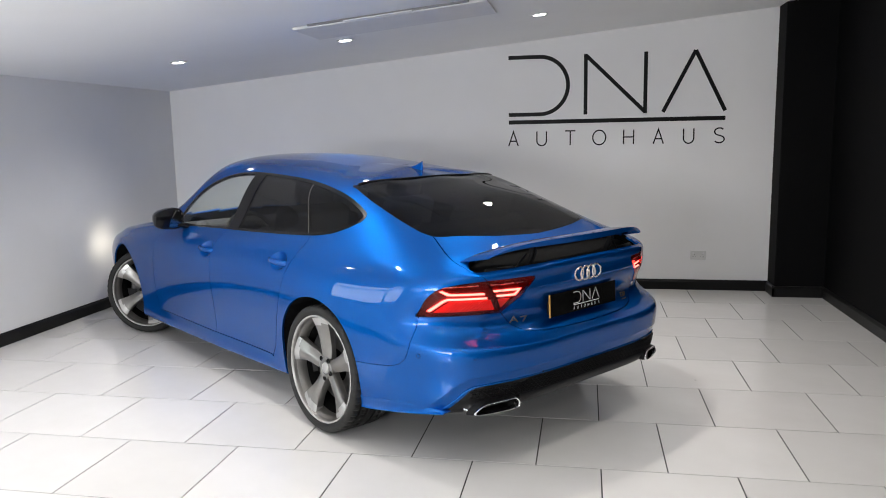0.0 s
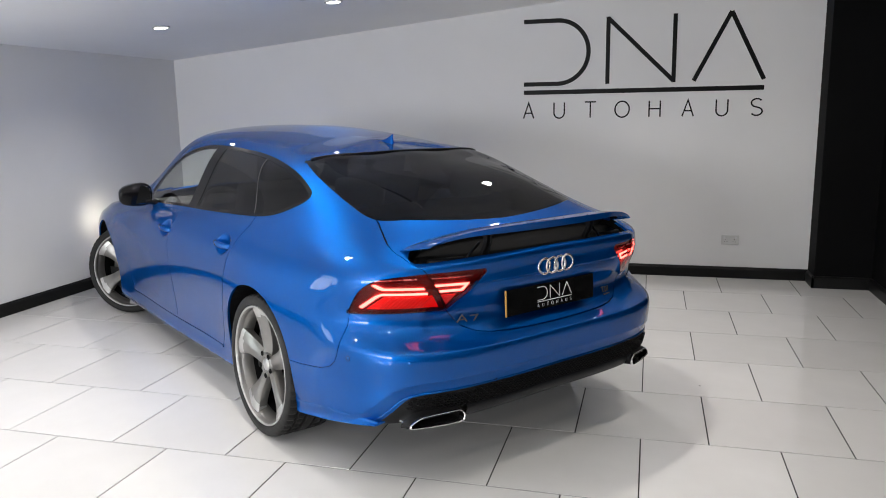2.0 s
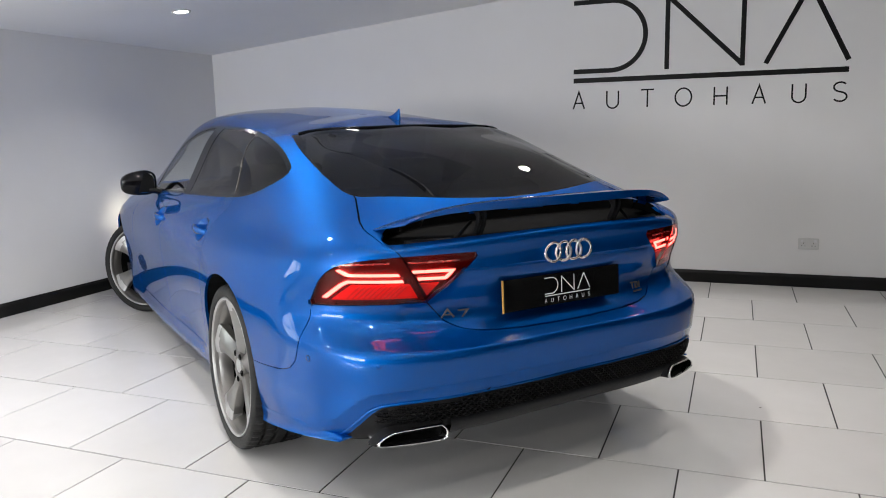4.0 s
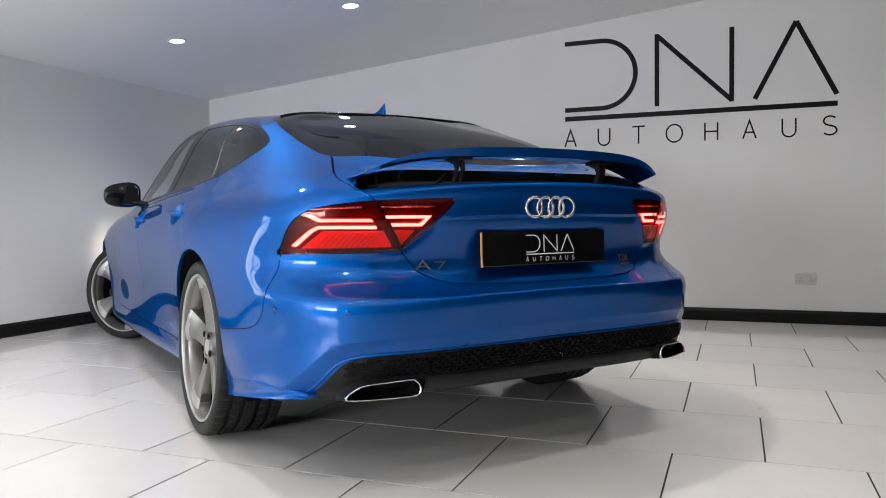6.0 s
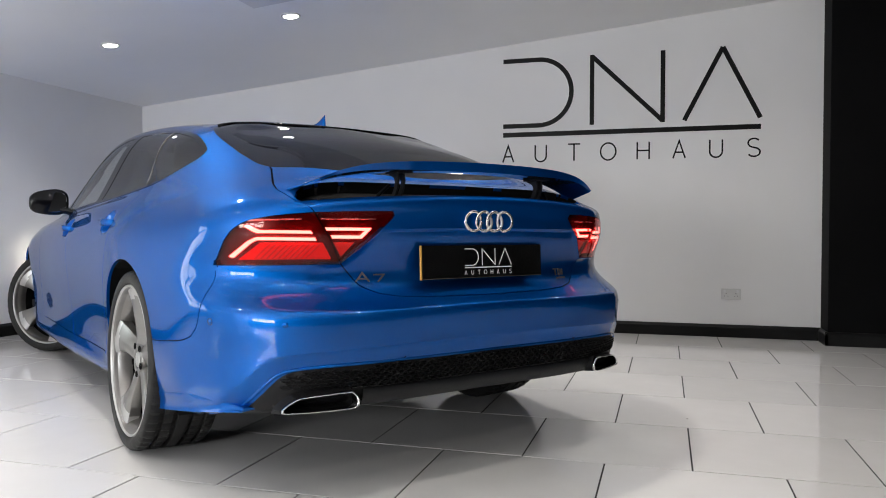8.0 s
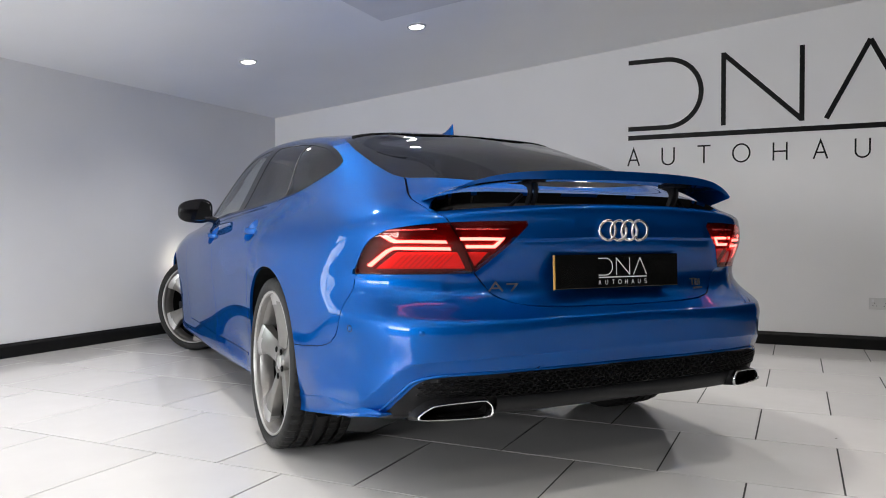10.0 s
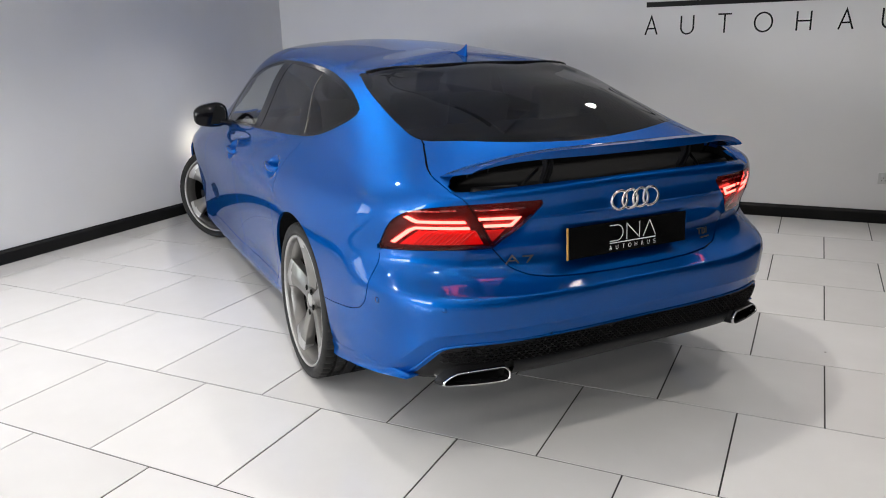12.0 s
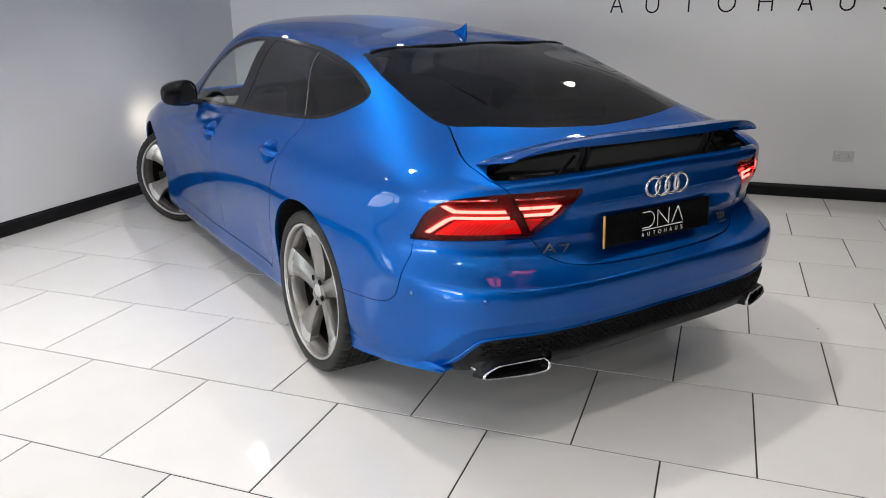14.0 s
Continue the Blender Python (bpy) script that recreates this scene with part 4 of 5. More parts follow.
# the boot lid steps in below a crisp crease between the lamps
clear_of_lamp = np.clip(np.where(VARR[:, 0] < 0.5, outside(VARR[:, [1, 2]], LAMP), 0) / 0.012, 0, 1)
step = np.clip((LID_CREASE - VARR[:, 2]) / 0.009, 0, 1) * np.clip((VARR[:, 2] - 0.63) / 0.05, 0, 1) * clear_of_lamp * ((VARR[:, 0] < 0.30) & (VARR[:, 1] < 0.60))
VARR = VARR - NORM * (0.0075 * step)[:, None]
NORM = vertex_normals()
NORM[VARR[:, 1] < 1e-6, 1] = 0
NORM /= np.maximum(np.linalg.norm(NORM, axis=1), 1e-12)[:, None]


def panel_bm(name, flips=(1, -1), rim=0.012, lift=0.0, mask=None):
    """The faces of one panel, on the car's left (1), right (-1) or both sides, with edges turned inwards by rim."""
    bm = bmesh.new()
    flow = bm.verts.layers.float_vector.new("flow")
    made = {}
    ok = (LAB == name) if mask is None else mask
    pick = [f for f, k in zip(SK.F, ok) if k]
    for s in flips:
        for f in pick:
            vs = []
            for i in f:
                centre = VARR[i][1] < 1e-6
                k = (i, 0 if centre and len(flips) > 1 else s)
                if k not in made:
                    p = VARR[i] + NORM[i] * lift
                    made[k] = bm.verts.new((p[0], 0.0 if centre else p[1] * s, p[2]))
                    made[k][flow] = (NORM[i][0], NORM[i][1] * s, NORM[i][2])
                vs.append(made[k])
            u = []
            for v in vs:
                if v not in u:
                    u.append(v)
            if len(u) > 2:
                try:
                    bm.faces.new(u)
                except ValueError:
                    pass
    bmesh.ops.remove_doubles(bm, verts=bm.verts, dist=2e-5)
    thin = [f for f in bm.faces if f.calc_area() < 1e-11]
    bmesh.ops.delete(bm, geom=thin, context="FACES_ONLY")
    bmesh.ops.recalc_face_normals(bm, faces=bm.faces)
    bm.normal_update()
    c = Vector((2.3, 0, 0.6))
    if sum((f.calc_center_median() - c).dot(f.normal) * f.calc_area() for f in bm.faces) < 0:
        bmesh.ops.reverse_faces(bm, faces=bm.faces)
        bm.normal_update()
    for f in bm.faces:
        f.smooth = True
    if rim:
        edges = [e for e in bm.edges if e.is_boundary]
        nor = {v: v.normal.copy() for e in edges for v in e.verts}
        for e in edges:
            e.smooth = False
        twin = {v: bm.verts.new(v.co - n * rim) for v, n in nor.items()}
        for v in twin.values():
            v[flow] = (0, 0, 0)
        for e in edges:
            a, b = e.verts
            l = e.link_loops[0]
            if l.vert is a:
                a, b = b, a
            fc = bm.faces.new((a, b, twin[b], twin[a]))
            fc.smooth = False
    return bm


def panel(name, objname, material, flips=(1, -1), rim=0.012, lift=0.0, label="", parent=None):
    return part(objname, panel_bm(name, flips, rim, lift), material, parent or CAR, label)


for s, sidename in ((1, "left"), (-1, "right")):
    panel("side_frame", "quarter_panel", M_PAINT, (s,))
    panel("rear_door", "rear_door", M_PAINT, (s,))
    panel("front_door", "front_door", M_PAINT, (s,))
    for nm in ("front_door", "rear_door"):
        panel(nm, "door_card", M_SEAT, (s,), 0.0, -0.0135, "dark door lining")
    panel("sill", "sill", M_PAINT, (s,))
    panel("window_trim", "window_trim", M_TRIM, (s,), 0.010, 0.0015)
    panel("rear_side_glass", "rear_door_window", M_GLASS, (s,), 0.0)
    panel("quarter_glass", "quarter_window", M_GLASS, (s,), 0.0)
    panel("glass_divider", "window_divider", M_ALLOY, (s,), 0.004, 0.003)
    panel("front_side_glass", "front_door_window", M_GLASSFRONT, (s,), 0.0)
panel("front_body", "front_body", M_PAINT)
panel("roof", "roof", M_PAINT)
BUMPER_OB = panel("rear_bumper", "rear_bumper", M_PAINT)
TAIL_OB = panel("tailgate", "tailgate", M_PAINT)
panel("rear_glass", "rear_window", M_GLASS, rim=0.0)
panel("rear_glass_seal", "window_seal", M_TRIM, rim=0.006, lift=-0.0005)
panel("windscreen", "windscreen", M_GLASSFRONT, rim=0.0)


def inner_shell():
    """A dark inner body added behind the panel gaps to stop light and darken them."""
    bm = bmesh.new()
    skip = {"rear_glass", "windscreen", "rear_side_glass", "quarter_glass", "front_side_glass", "recess", "lamp_lid", "lamp_body"}
    V = VARR - NORM * 0.014
    arch = (np.minimum(np.hypot(VARR[:, 0] - AXLE_R, VARR[:, 2] - HUB), np.hypot(VARR[:, 0] - AXLE_F, VARR[:, 2] - HUB)) < 0.381) & (VARR[:, 1] > 0.5)
    for s in (1, -1):
        made = {}
        for f, l in zip(SK.F, LAB):
            if l in skip or any(arch[i] for i in f):
                continue
            for i in f:
                if i not in made:
                    made[i] = bm.verts.new((V[i][0], max(V[i][1], 0) * s, V[i][2]))
            vs = [made[i] for i in f]
            try:
                bm.faces.new(vs)
            except ValueError:
                pass
    return bm


part("inner_body", inner_shell(), M_SHELL, CAR, "dark inner shell added behind the panel gaps", smooth=True)

# ---------------------------------------------------------------- on the skin
def on_rear(y, z, out=0.0):
    """The point of the tail at (y, z), moved out along the surface."""
    ok = (VARR[:, 0] < 0.55) & (VARR[:, 2] > 0.2)
    P, N = VARR[ok], NORM[ok]
    d = np.hypot(P[:, 1] - abs(y), P[:, 2] - z)
    k = np.argsort(d)[:6]
    w = 1 / (d[k] + 1e-4) ** 2
    p, n = (P[k] * w[:, None]).sum(0) / w.sum(), (N[k] * w[:, None]).sum(0)
    n /= np.linalg.norm(n)
    s = 1 if y >= 0 else -1
    return Vector((p[0] + n[0] * out, y + s * n[1] * out, z + n[2] * out))


def on_side(a, z, out=0.0, s=1):
    ok = (VARR[:, 1] > 0.5) & (VARR[:, 0] > 0.3)
    P, N = VARR[ok], NORM[ok]
    d = np.hypot(P[:, 0] - a, P[:, 2] - z)
    k = np.argsort(d)[:6]
    w = 1 / (d[k] + 1e-4) ** 2
    p, n = (P[k] * w[:, None]).sum(0) / w.sum(), (N[k] * w[:, None]).sum(0)
    n /= np.linalg.norm(n)
    return Vector((a + n[0] * out, s * (p[1] + n[1] * out), z + n[2] * out))


# ---------------------------------------------------------------- tail lamps
LAMP_VERTS = (VARR[:, 0] < 0.5) & (VARR[:, 2] > 0.725) & (VARR[:, 2] < 0.90) & (VARR[:, 1] > 0.40) & (outside(VARR[:, [1, 2]], LAMP) < 0.004)


def lamp_terms(y, z):
    u, v = (np.asarray(y, float) - 0.63) / 0.22, (np.asarray(z, float) - 0.81) / 0.08
    return np.stack([u**i * v**j for i in range(11) for j in range(4 if i < 6 else 3)], -1)


LAMP_FIT = np.linalg.lstsq(lamp_terms(VARR[LAMP_VERTS, 1], VARR[LAMP_VERTS, 2]), VARR[LAMP_VERTS, 0], rcond=None)[0]


def in_lamp(y, z, depth):
    """A point so deep behind the smooth face of the left tail lamp."""
    e = 1e-4
    a, ay, az = (lamp_terms([y, y + e, y], [z, z, z + e]) @ LAMP_FIT)
    n = Vector((-1, (ay - a) / e, (az - a) / e)).normalized()
    return Vector((a, y, z)) - n * depth


def ribbon(pairs, depth, s, thick=0.003):
    """A thin band between two edge lines, bent to the lamp's face."""
    P = []
    for (p0, q0), (p1, q1) in zip(pairs, pairs[1:]):
        n = max(2, int(max(math.dist(p0, p1), math.dist(q0, q1)) / 0.007))
        P += [[(p0[0] + (p1[0] - p0[0]) * k / n, p0[1] + (p1[1] - p0[1]) * k / n), (q0[0] + (q1[0] - q0[0]) * k / n, q0[1] + (q1[1] - q0[1]) * k / n)] for k in range(n)]
    P.append(pairs[-1])
    m = max(1, int(max(math.dist(*p) for p in pairs) / 0.010))
    bm = bmesh.new()
    rows = []
    for p, q in P:
        line = [(p[0] + (q[0] - p[0]) * k / m, p[1] + (q[1] - p[1]) * k / m) for k in range(m + 1)]
        pts = [in_lamp(y, z, depth) for y, z in line] + [in_lamp(y, z, depth + thick) for y, z in line[::-1]]
        rows.append([bm.verts.new((c.x, c.y * s, c.z)) for c in pts])
    k = len(rows[0])
    for a, b in zip(rows, rows[1:]):
        for i in range(k):
            bm.faces.new((a[i], a[(i + 1) % k], b[(i + 1) % k], b[i]))
    bm.faces.new(rows[0]), bm.faces.new(rows[-1][::-1])
    bmesh.ops.recalc_face_normals(bm, faces=bm.faces)
    return bm


STRIPS = {"lamp_lid": [LID_STRIP], "lamp_body": [BODY_STRIP_U, BODY_STRIP_L]}
for s in (1, -1):
    for lab, nm in (("lamp_body", "tail_lamp"), ("lamp_lid", "tailgate_lamp")):
        lamp_ob = part(nm, panel_bm(lab, (s,), 0.004), M_LENS, CAR, "lit red tail lamp with white-hot light strips")
        lamp_ob.visible_shadow = False
        part("lamp_housing", panel_bm(lab, (s,), -0.017, -0.021), M_LENSDARK, lamp_ob, "smoked dark red housing")
        for pairs in STRIPS[lab]:
            part("light_strip", ribbon(pairs, 0.007, s), M_LED, lamp_ob, "glowing light strip")
        part("light_field", ribbon(BODY_FIELD if lab == "lamp_body" else LID_FIELD, 0.0150, s), M_LEDDIM if lab == "lamp_body" else M_REDGLOW, lamp_ob, "glowing red light field")
        if lab == "lamp_body":
            # the baffles' glow is put into their colour, not cast by the strips
            for pairs in SLATS:
                part("light_baffle", ribbon(pairs, 0.0115, s), M_REDGLOW, lamp_ob, "slanted baffle with a dim red glow painted in")
        y0, y1 = (0.65, 0.80) if lab == "lamp_body" else (0.44, 0.60)
        pts = [in_lamp(y0 + (y1 - y0) * k / 12, 0.872 - 0.004 * (k / 12) * (lab == "lamp_body"), 0.006) for k in range(13)]
        pts = [Vector((p.x, p.y * s, p.z)) for p in pts]
        bm = bmesh.new()
        add_tube(bm, pts, 0.0030, 6)
        part("trim_line", bm, M_EMBLEM, lamp_ob, "pale trim line", smooth=True)

# ---------------------------------------------------------------- spoiler and its well
part("spoiler_well", panel_bm("recess", (1, -1), -0.038, -0.038), M_SHELL, CAR, "black open well under the raised spoiler")


def wing_bm():
    """A thin bowed wing with a thick rear lip, its blunt tips drawn down."""
    bm = bmesh.new()
    n, span, mid = 48, 0.592, 0.008
    rows = []
    for k in range(n + 1):
        u = math.sin(math.pi / 2 * (2 * k / n - 1))
        w = abs(u)
        ar = 0.036 + 0.118 * w**2.2
        chord = 0.160 + 0.006 * w
        zr = 1.061 - 0.016 * w**2 - 0.049 * w**6
        zf = 1.040 - 0.020 * w**2 - 0.055 * w**5
        th = 0.030 - 0.025 * w**3
        sec = []
        m = 9
        for j in range(m):
            t = j / (m - 1)
            sec.append((ar + chord * t, t, zr + (zf - zr) * t + 0.007 * math.sin(math.pi * t) * (1 - w**4)))
        for j in range(m - 1, -1, -1):
            t = j / (m - 1)
            sec.append((ar + 0.007 + (chord - 0.010) * t, t, zr + (zf - zr) * t - 0.004 - (th - 0.004) * (1 - t) ** 0.8))
        rows.append([bm.verts.new((a, mid + (span + 0.044 * t * w**4) * u, z)) for a, t, z in sec])
    q = len(rows[0])
    for p, r in zip(rows, rows[1:]):
        for j in range(q):
            bm.faces.new((p[j], p[(j + 1) % q], r[(j + 1) % q], r[j]))
    bm.faces.new(rows[0]), bm.faces.new(rows[-1][::-1])
    bmesh.ops.recalc_face_normals(bm, faces=bm.faces)
    for e in bm.edges:
        if len(e.link_faces) == 2 and e.calc_face_angle(0) > radians(50):
            e.smooth = False
    return bm


WING = part("spoiler", wing_bm(), M_PAINT, CAR, "raised blue spoiler wing on two black arms", smooth=True)
for y in (-0.290, 0.318):
    bm = bmesh.new()
    side = 1 if y > 0 else -1
    for dy in (-0.014, 0.009):
        vs = ((0.150, 0.905), (0.160, 0.940), (0.142, 0.972), (0.134, 1.000), (0.140, 1.024), (0.190, 1.034), (0.194, 1.020), (0.164, 1.008), (0.156, 0.994), (0.162, 0.976), (0.180, 0.942), (0.176, 0.905))
        f0 = [bm.verts.new((a, y + dy, z)) for a, z in vs]
        f1 = [bm.verts.new((a, y + dy + 0.0065, z)) for a, z in vs]
        bm.faces.new(f0), bm.faces.new(f1[::-1])
        for i in range(len(vs)):
            j = (i + 1) % len(vs)
            bm.faces.new((f0[i], f0[j], f1[j], f1[i]))
    add_box(bm, 0.115, 0.200, y - 0.030, y + 0.026, 1.022, 1.034)
    add_box(bm, 0.140, 0.19, y - 0.030, y + 0.026, 0.900, 0.916)
    bmesh.ops.recalc_face_normals(bm, faces=bm.faces)
    part("spoiler_arm", bm, M_BLACKPLASTIC, WING, "black hinged arm", bevel=0.0015)
    bm = bmesh.new()
    add_tube(bm, [(0.165, y + 0.03 * side, 0.985), (0.170, y + 0.075 * side, 0.945), (0.175, y + 0.10 * side, 0.915)], 0.006, 8)
    add_tube(bm, [(0.185, y + 0.10 * side, 0.918), (0.205, y + 0.26 * side, 0.922)], 0.016, 14)
    part("damper", bm, M_BLACKPLASTIC, WING, smooth=True)

# black edge where the rear screen meets the roof
ok = (VARR[:, 0] > 1.12) & (VARR[:, 0] < 1.34) & (VARR[:, 1] < 0.56) & (VARR[:, 2] > 1.2)
roof_terms = lambda a, y: np.stack([y**0, a - 1.2, (a - 1.2) ** 2, y**2, y**4, y**6, (a - 1.2) * y**2], -1)
ROOF_FIT = np.linalg.lstsq(roof_terms(VARR[ok, 0], VARR[ok, 1]), VARR[ok, 2], rcond=None)[0]
edge = np.vstack([ROOF_EDGE, ROOF_EDGE[-2::-1] * np.array([1, -1])])
bm = bmesh.new()
add_tube(bm, [Vector((a, y, z + 0.001)) for (a, y), z in zip(edge, roof_terms(edge[:, 0], edge[:, 1]) @ ROOF_FIT)], 0.0065, 8)
part("roof_edge_seal", bm, M_TRIM, CAR, "black seal along the roof edge", smooth=True)

# ---------------------------------------------------------------- badges and plate
def on_lid(u, v, d):
    return on_rear(u, v, 0.007 + d)


bm = bmesh.new()
emblem = part("ring_emblem", bm, M_EMBLEM, TAIL_OB, "chrome emblem of four linked rings", smooth=True)
bm = bmesh.new()
for k in range(4):
    cy = 0.090 - 0.0445 * k
    base = on_rear(cy, 0.868, 0.007)
    ring = [(base.x + 0.0025 * math.cos(2 * t + k), cy + 0.0325 * math.cos(t), 0.868 + 0.0325 * math.sin(t)) for t in (2 * math.pi * j / 40 for j in range(40))]
    add_tube(bm, ring, 0.0052, 8, closed=True)
bm.to_mesh(emblem.data)
bm.free()
emblem.data.polygons.foreach_set("use_smooth", [True] * len(emblem.data.polygons))
BADGE = [[(0.462, 0.672), (0.441, 0.704), (0.420, 0.672)], [(0.453, 0.683), (0.429, 0.683)], [(0.405, 0.697), (0.372, 0.697), (0.392, 0.671)],
         [(-0.362, 0.694), (-0.384, 0.694)], [(-0.373, 0.694), (-0.373, 0.668)], [(-0.390, 0.668), (-0.390, 0.694), (-0.401, 0.692), (-0.407, 0.681), (-0.401, 0.670), (-0.390, 0.668)], [(-0.415, 0.694), (-0.415, 0.668)], [(-0.372, 0.656), (-0.422, 0.656)]]
for pts in BADGE:
    pts = [(y + 0.018, z) for y, z in pts]
    part("badge_bar", stroke(pts, 0.0050, on_lid, 0.004), M_BADGE, TAIL_OB, "small satin grey badge bar")

pa = on_rear(0.0, 0.786).x - 0.006
plate = part("number_plate", box(-0.004, 0.004, -0.260, 0.260, -0.0555, 0.0555), M_PLATE, CAR, "black show plate with white printed lettering", bevel=0.003)
plate.matrix_local = pose(pa - 0.004, 0.026, 0.733, 0, 2, 0)
part("plate_edge", box(-0.0035, 0.0035, 0.2602, 0.2640, -0.0555, 0.0555), M_PLATEEDGE, plate, "amber plate edge")
part("plate_backing", box(0.0042, 0.040, -0.235, 0.235, -0.048, 0.040), M_BLACKPLASTIC, plate)
for nm, pts, w in SIGN:
    sc = 0.100
    q = [(-(x - 0.22) * sc, (z - 1.86) * sc) for x, z in pts]
    part("print_stroke", stroke(q, max(w * sc, 0.0017) * 0.9, lambda u, v, d: (-0.0042 - d, u - 0.015, v), 0.0005, closed=nm == "ring_stroke"), M_WHITEINK, plate)

# ---------------------------------------------------------------- diffuser and exhausts
DIFF = part("diffuser", panel_bm("diffuser", (1, -1), 0.012, 0.0), M_BLACKPLASTIC, CAR, "black rear diffuser with honeycomb insert")
ok = (VARR[:, 0] < 0.45) & (VARR[:, 2] > 0.35) & (VARR[:, 2] < 0.45) & (VARR[:, 1] < 0.78)


def tail_terms(y, z):
    y, z = np.abs(np.asarray(y, float)), np.asarray(z, float) - 0.4
    return np.stack([y**0, y**2, y**4, y**6, z, z * z, z * y**2, z * y**4, y**8], -1)


INSERT_FIT = np.linalg.lstsq(tail_terms(VARR[ok, 1], VARR[ok, 2]), VARR[ok, 0], rcond=None)[0]
bm = bmesh.new()
for r in range(6):
    z = 0.367 + 0.0112 * r
    y = -0.715 + (0.0135 if r % 2 else 0.0)
    while y < 0.72:
        hexa = [(y + dy, z + dz) for dy, dz in ((-0.0125, 0), (-0.0085, 0.0048), (0.0085, 0.0048), (0.0125, 0), (0.0085, -0.0048), (-0.0085, -0.0048))]
        if max(outside(np.array([(abs(h[0]), h[1]) for h in hexa]), DIFFUSER)) < -0.006:
            rings = []
            for g, h in ((1.0, 0.004), (0.97, -0.0095), (0.80, -0.0095), (0.70, 0.004)):
                pts = [(y + (u - y) * (1 - (1 - g) * 0.6), z + (v - z) * g) for u, v in hexa]
                depth = tail_terms([p[0] for p in pts], [p[1] for p in pts]) @ INSERT_FIT
                rings.append([bm.verts.new((d + h, u, v)) for d, (u, v) in zip(depth, pts)])
            for p, q in zip(rings, rings[1:]):
                for i in range(6):
                    bm.faces.new((p[i], p[(i + 1) % 6], q[(i + 1) % 6], q[i]))
        y += 0.027
bmesh.ops.recalc_face_normals(bm, faces=bm.faces)
tagged(part("honeycomb_insert", bm, M_BLACKPLASTIC, DIFF, "black honeycomb insert"), kind="stuff")
ys = np.linspace(0, 0.52, 27)
TAIL_FIT = np.linalg.lstsq(np.stack([ys**0, ys**2, ys**4], 1), np.array([on_rear(y, 0.352).x for y in ys]), rcond=None)[0]
bm = bmesh.new()
rows = []
for k in range(41):
    y = -0.50 + 1.00 * k / 40
    a = TAIL_FIT[0] + TAIL_FIT[1] * y**2 + TAIL_FIT[2] * y**4
    rows.append([bm.verts.new((a + da, y, z)) for da, z in ((-0.001, 0.357), (-0.009, 0.353), (-0.008, 0.332), (0.006, 0.306), (0.020, 0.300), (0.11, 0.292))])
for p, q in zip(rows, rows[1:]):
    for i in range(5):
        bm.faces.new((p[i], q[i], q[i + 1], p[i + 1]))
bmesh.ops.recalc_face_normals(bm, faces=bm.faces)
part("valance", bm, M_GREYPLASTIC, DIFF, "dark grey lower valance", smooth=True)


def exhaust(s):
    """A slanted rounded tail pipe trim, open at the back."""
    outline = [(0.706, 0.301), (0.722, 0.307), (0.718, 0.317), (0.694, 0.336), (0.660, 0.3475), (0.540, 0.357), (0.519, 0.350), (0.508, 0.336), (0.508, 0.316), (0.520, 0.306), (0.560, 0.303)]
    shift = 0.022
    P = curve2(outline, True, 5)
    c = P.mean(0)
    bm = bmesh.new()
    loops = []
    for grow, push in ((1.0, -0.007), (1.0, -0.016), (0.985, -0.022), (0.90, -0.022), (0.875, -0.014), (0.86, 0.12)):
        lp = []
        for y, z in P:
            yy = c[0] + (y - c[0]) * (1 - (1 - grow) * 0.45)
            zz = c[1] + (z - c[1]) * grow
            a = 0.028 + 0.30 * max(0, abs(y)) ** 3.2
            lp.append(bm.verts.new((a + push, s * yy + shift, zz)))
        loops.append(lp)
    n = len(P)
    for p, q in zip(loops, loops[1:]):
        for i in range(n):
            bm.faces.new((p[i], p[(i + 1) % n], q[(i + 1) % n], q[i]))
    bmesh.ops.recalc_face_normals(bm, faces=bm.faces)
    ob = part("tail_pipe", bm, M_CHROME, DIFF, "polished slanted tail pipe trim", smooth=True)
    bm = bmesh.new()
    lp0 = [bm.verts.new((0.028 + 0.30 * abs(y) ** 3.2 + 0.012, s * (c[0] + (y - c[0]) * 0.935) + shift, c[1] + (z - c[1]) * 0.862)) for y, z in P]
    lp1 = [bm.verts.new((v.co.x + 0.12, v.co.y, v.co.z)) for v in lp0]
    for i in range(n):
        bm.faces.new((lp0[i], lp0[(i + 1) % n], lp1[(i + 1) % n], lp1[i]))
    bm.faces.new(lp1)
    part("pipe_inside", bm, M_SHELL, ob, "dark pipe inside")
    bm = bmesh.new()
    ring = [bm.verts.new((0.028 + 0.30 * abs(y) ** 3.2 + 0.03, s * (c[0] + (y - c[0]) * 1.10) + shift, c[1] + (z - c[1]) * 1.30)) for y, z in P]
    ring2 = [bm.verts.new((0.028 + 0.30 * abs(y) ** 3.2 - 0.011, s * (c[0] + (y - c[0]) * 1.015) + shift, c[1] + (z - c[1]) * 1.06)) for y, z in P]
    for i in range(n):
        bm.faces.new((ring[i], ring[(i + 1) % n], ring2[(i + 1) % n], ring2[i]))
    part("pipe_surround", bm, M_BLACKPLASTIC, ob, smooth=True)


exhaust(1), exhaust(-1)
# the bumper's lower corners, flared out to a firm edge between wheel arch and diffuser
def flank_y(a, z):
    ok = (VARR[:, 1] > 0.5) & (VARR[:, 0] < 1.0) & (VARR[:, 2] < 0.5)
    P = VARR[ok]
    d = np.hypot(P[:, 0] - a, P[:, 2] - z)
    k = np.argsort(d)[:8]
    w = 1 / (d[k] + 1e-3) ** 2
    return (P[k, 1] * w).sum() / w.sum()


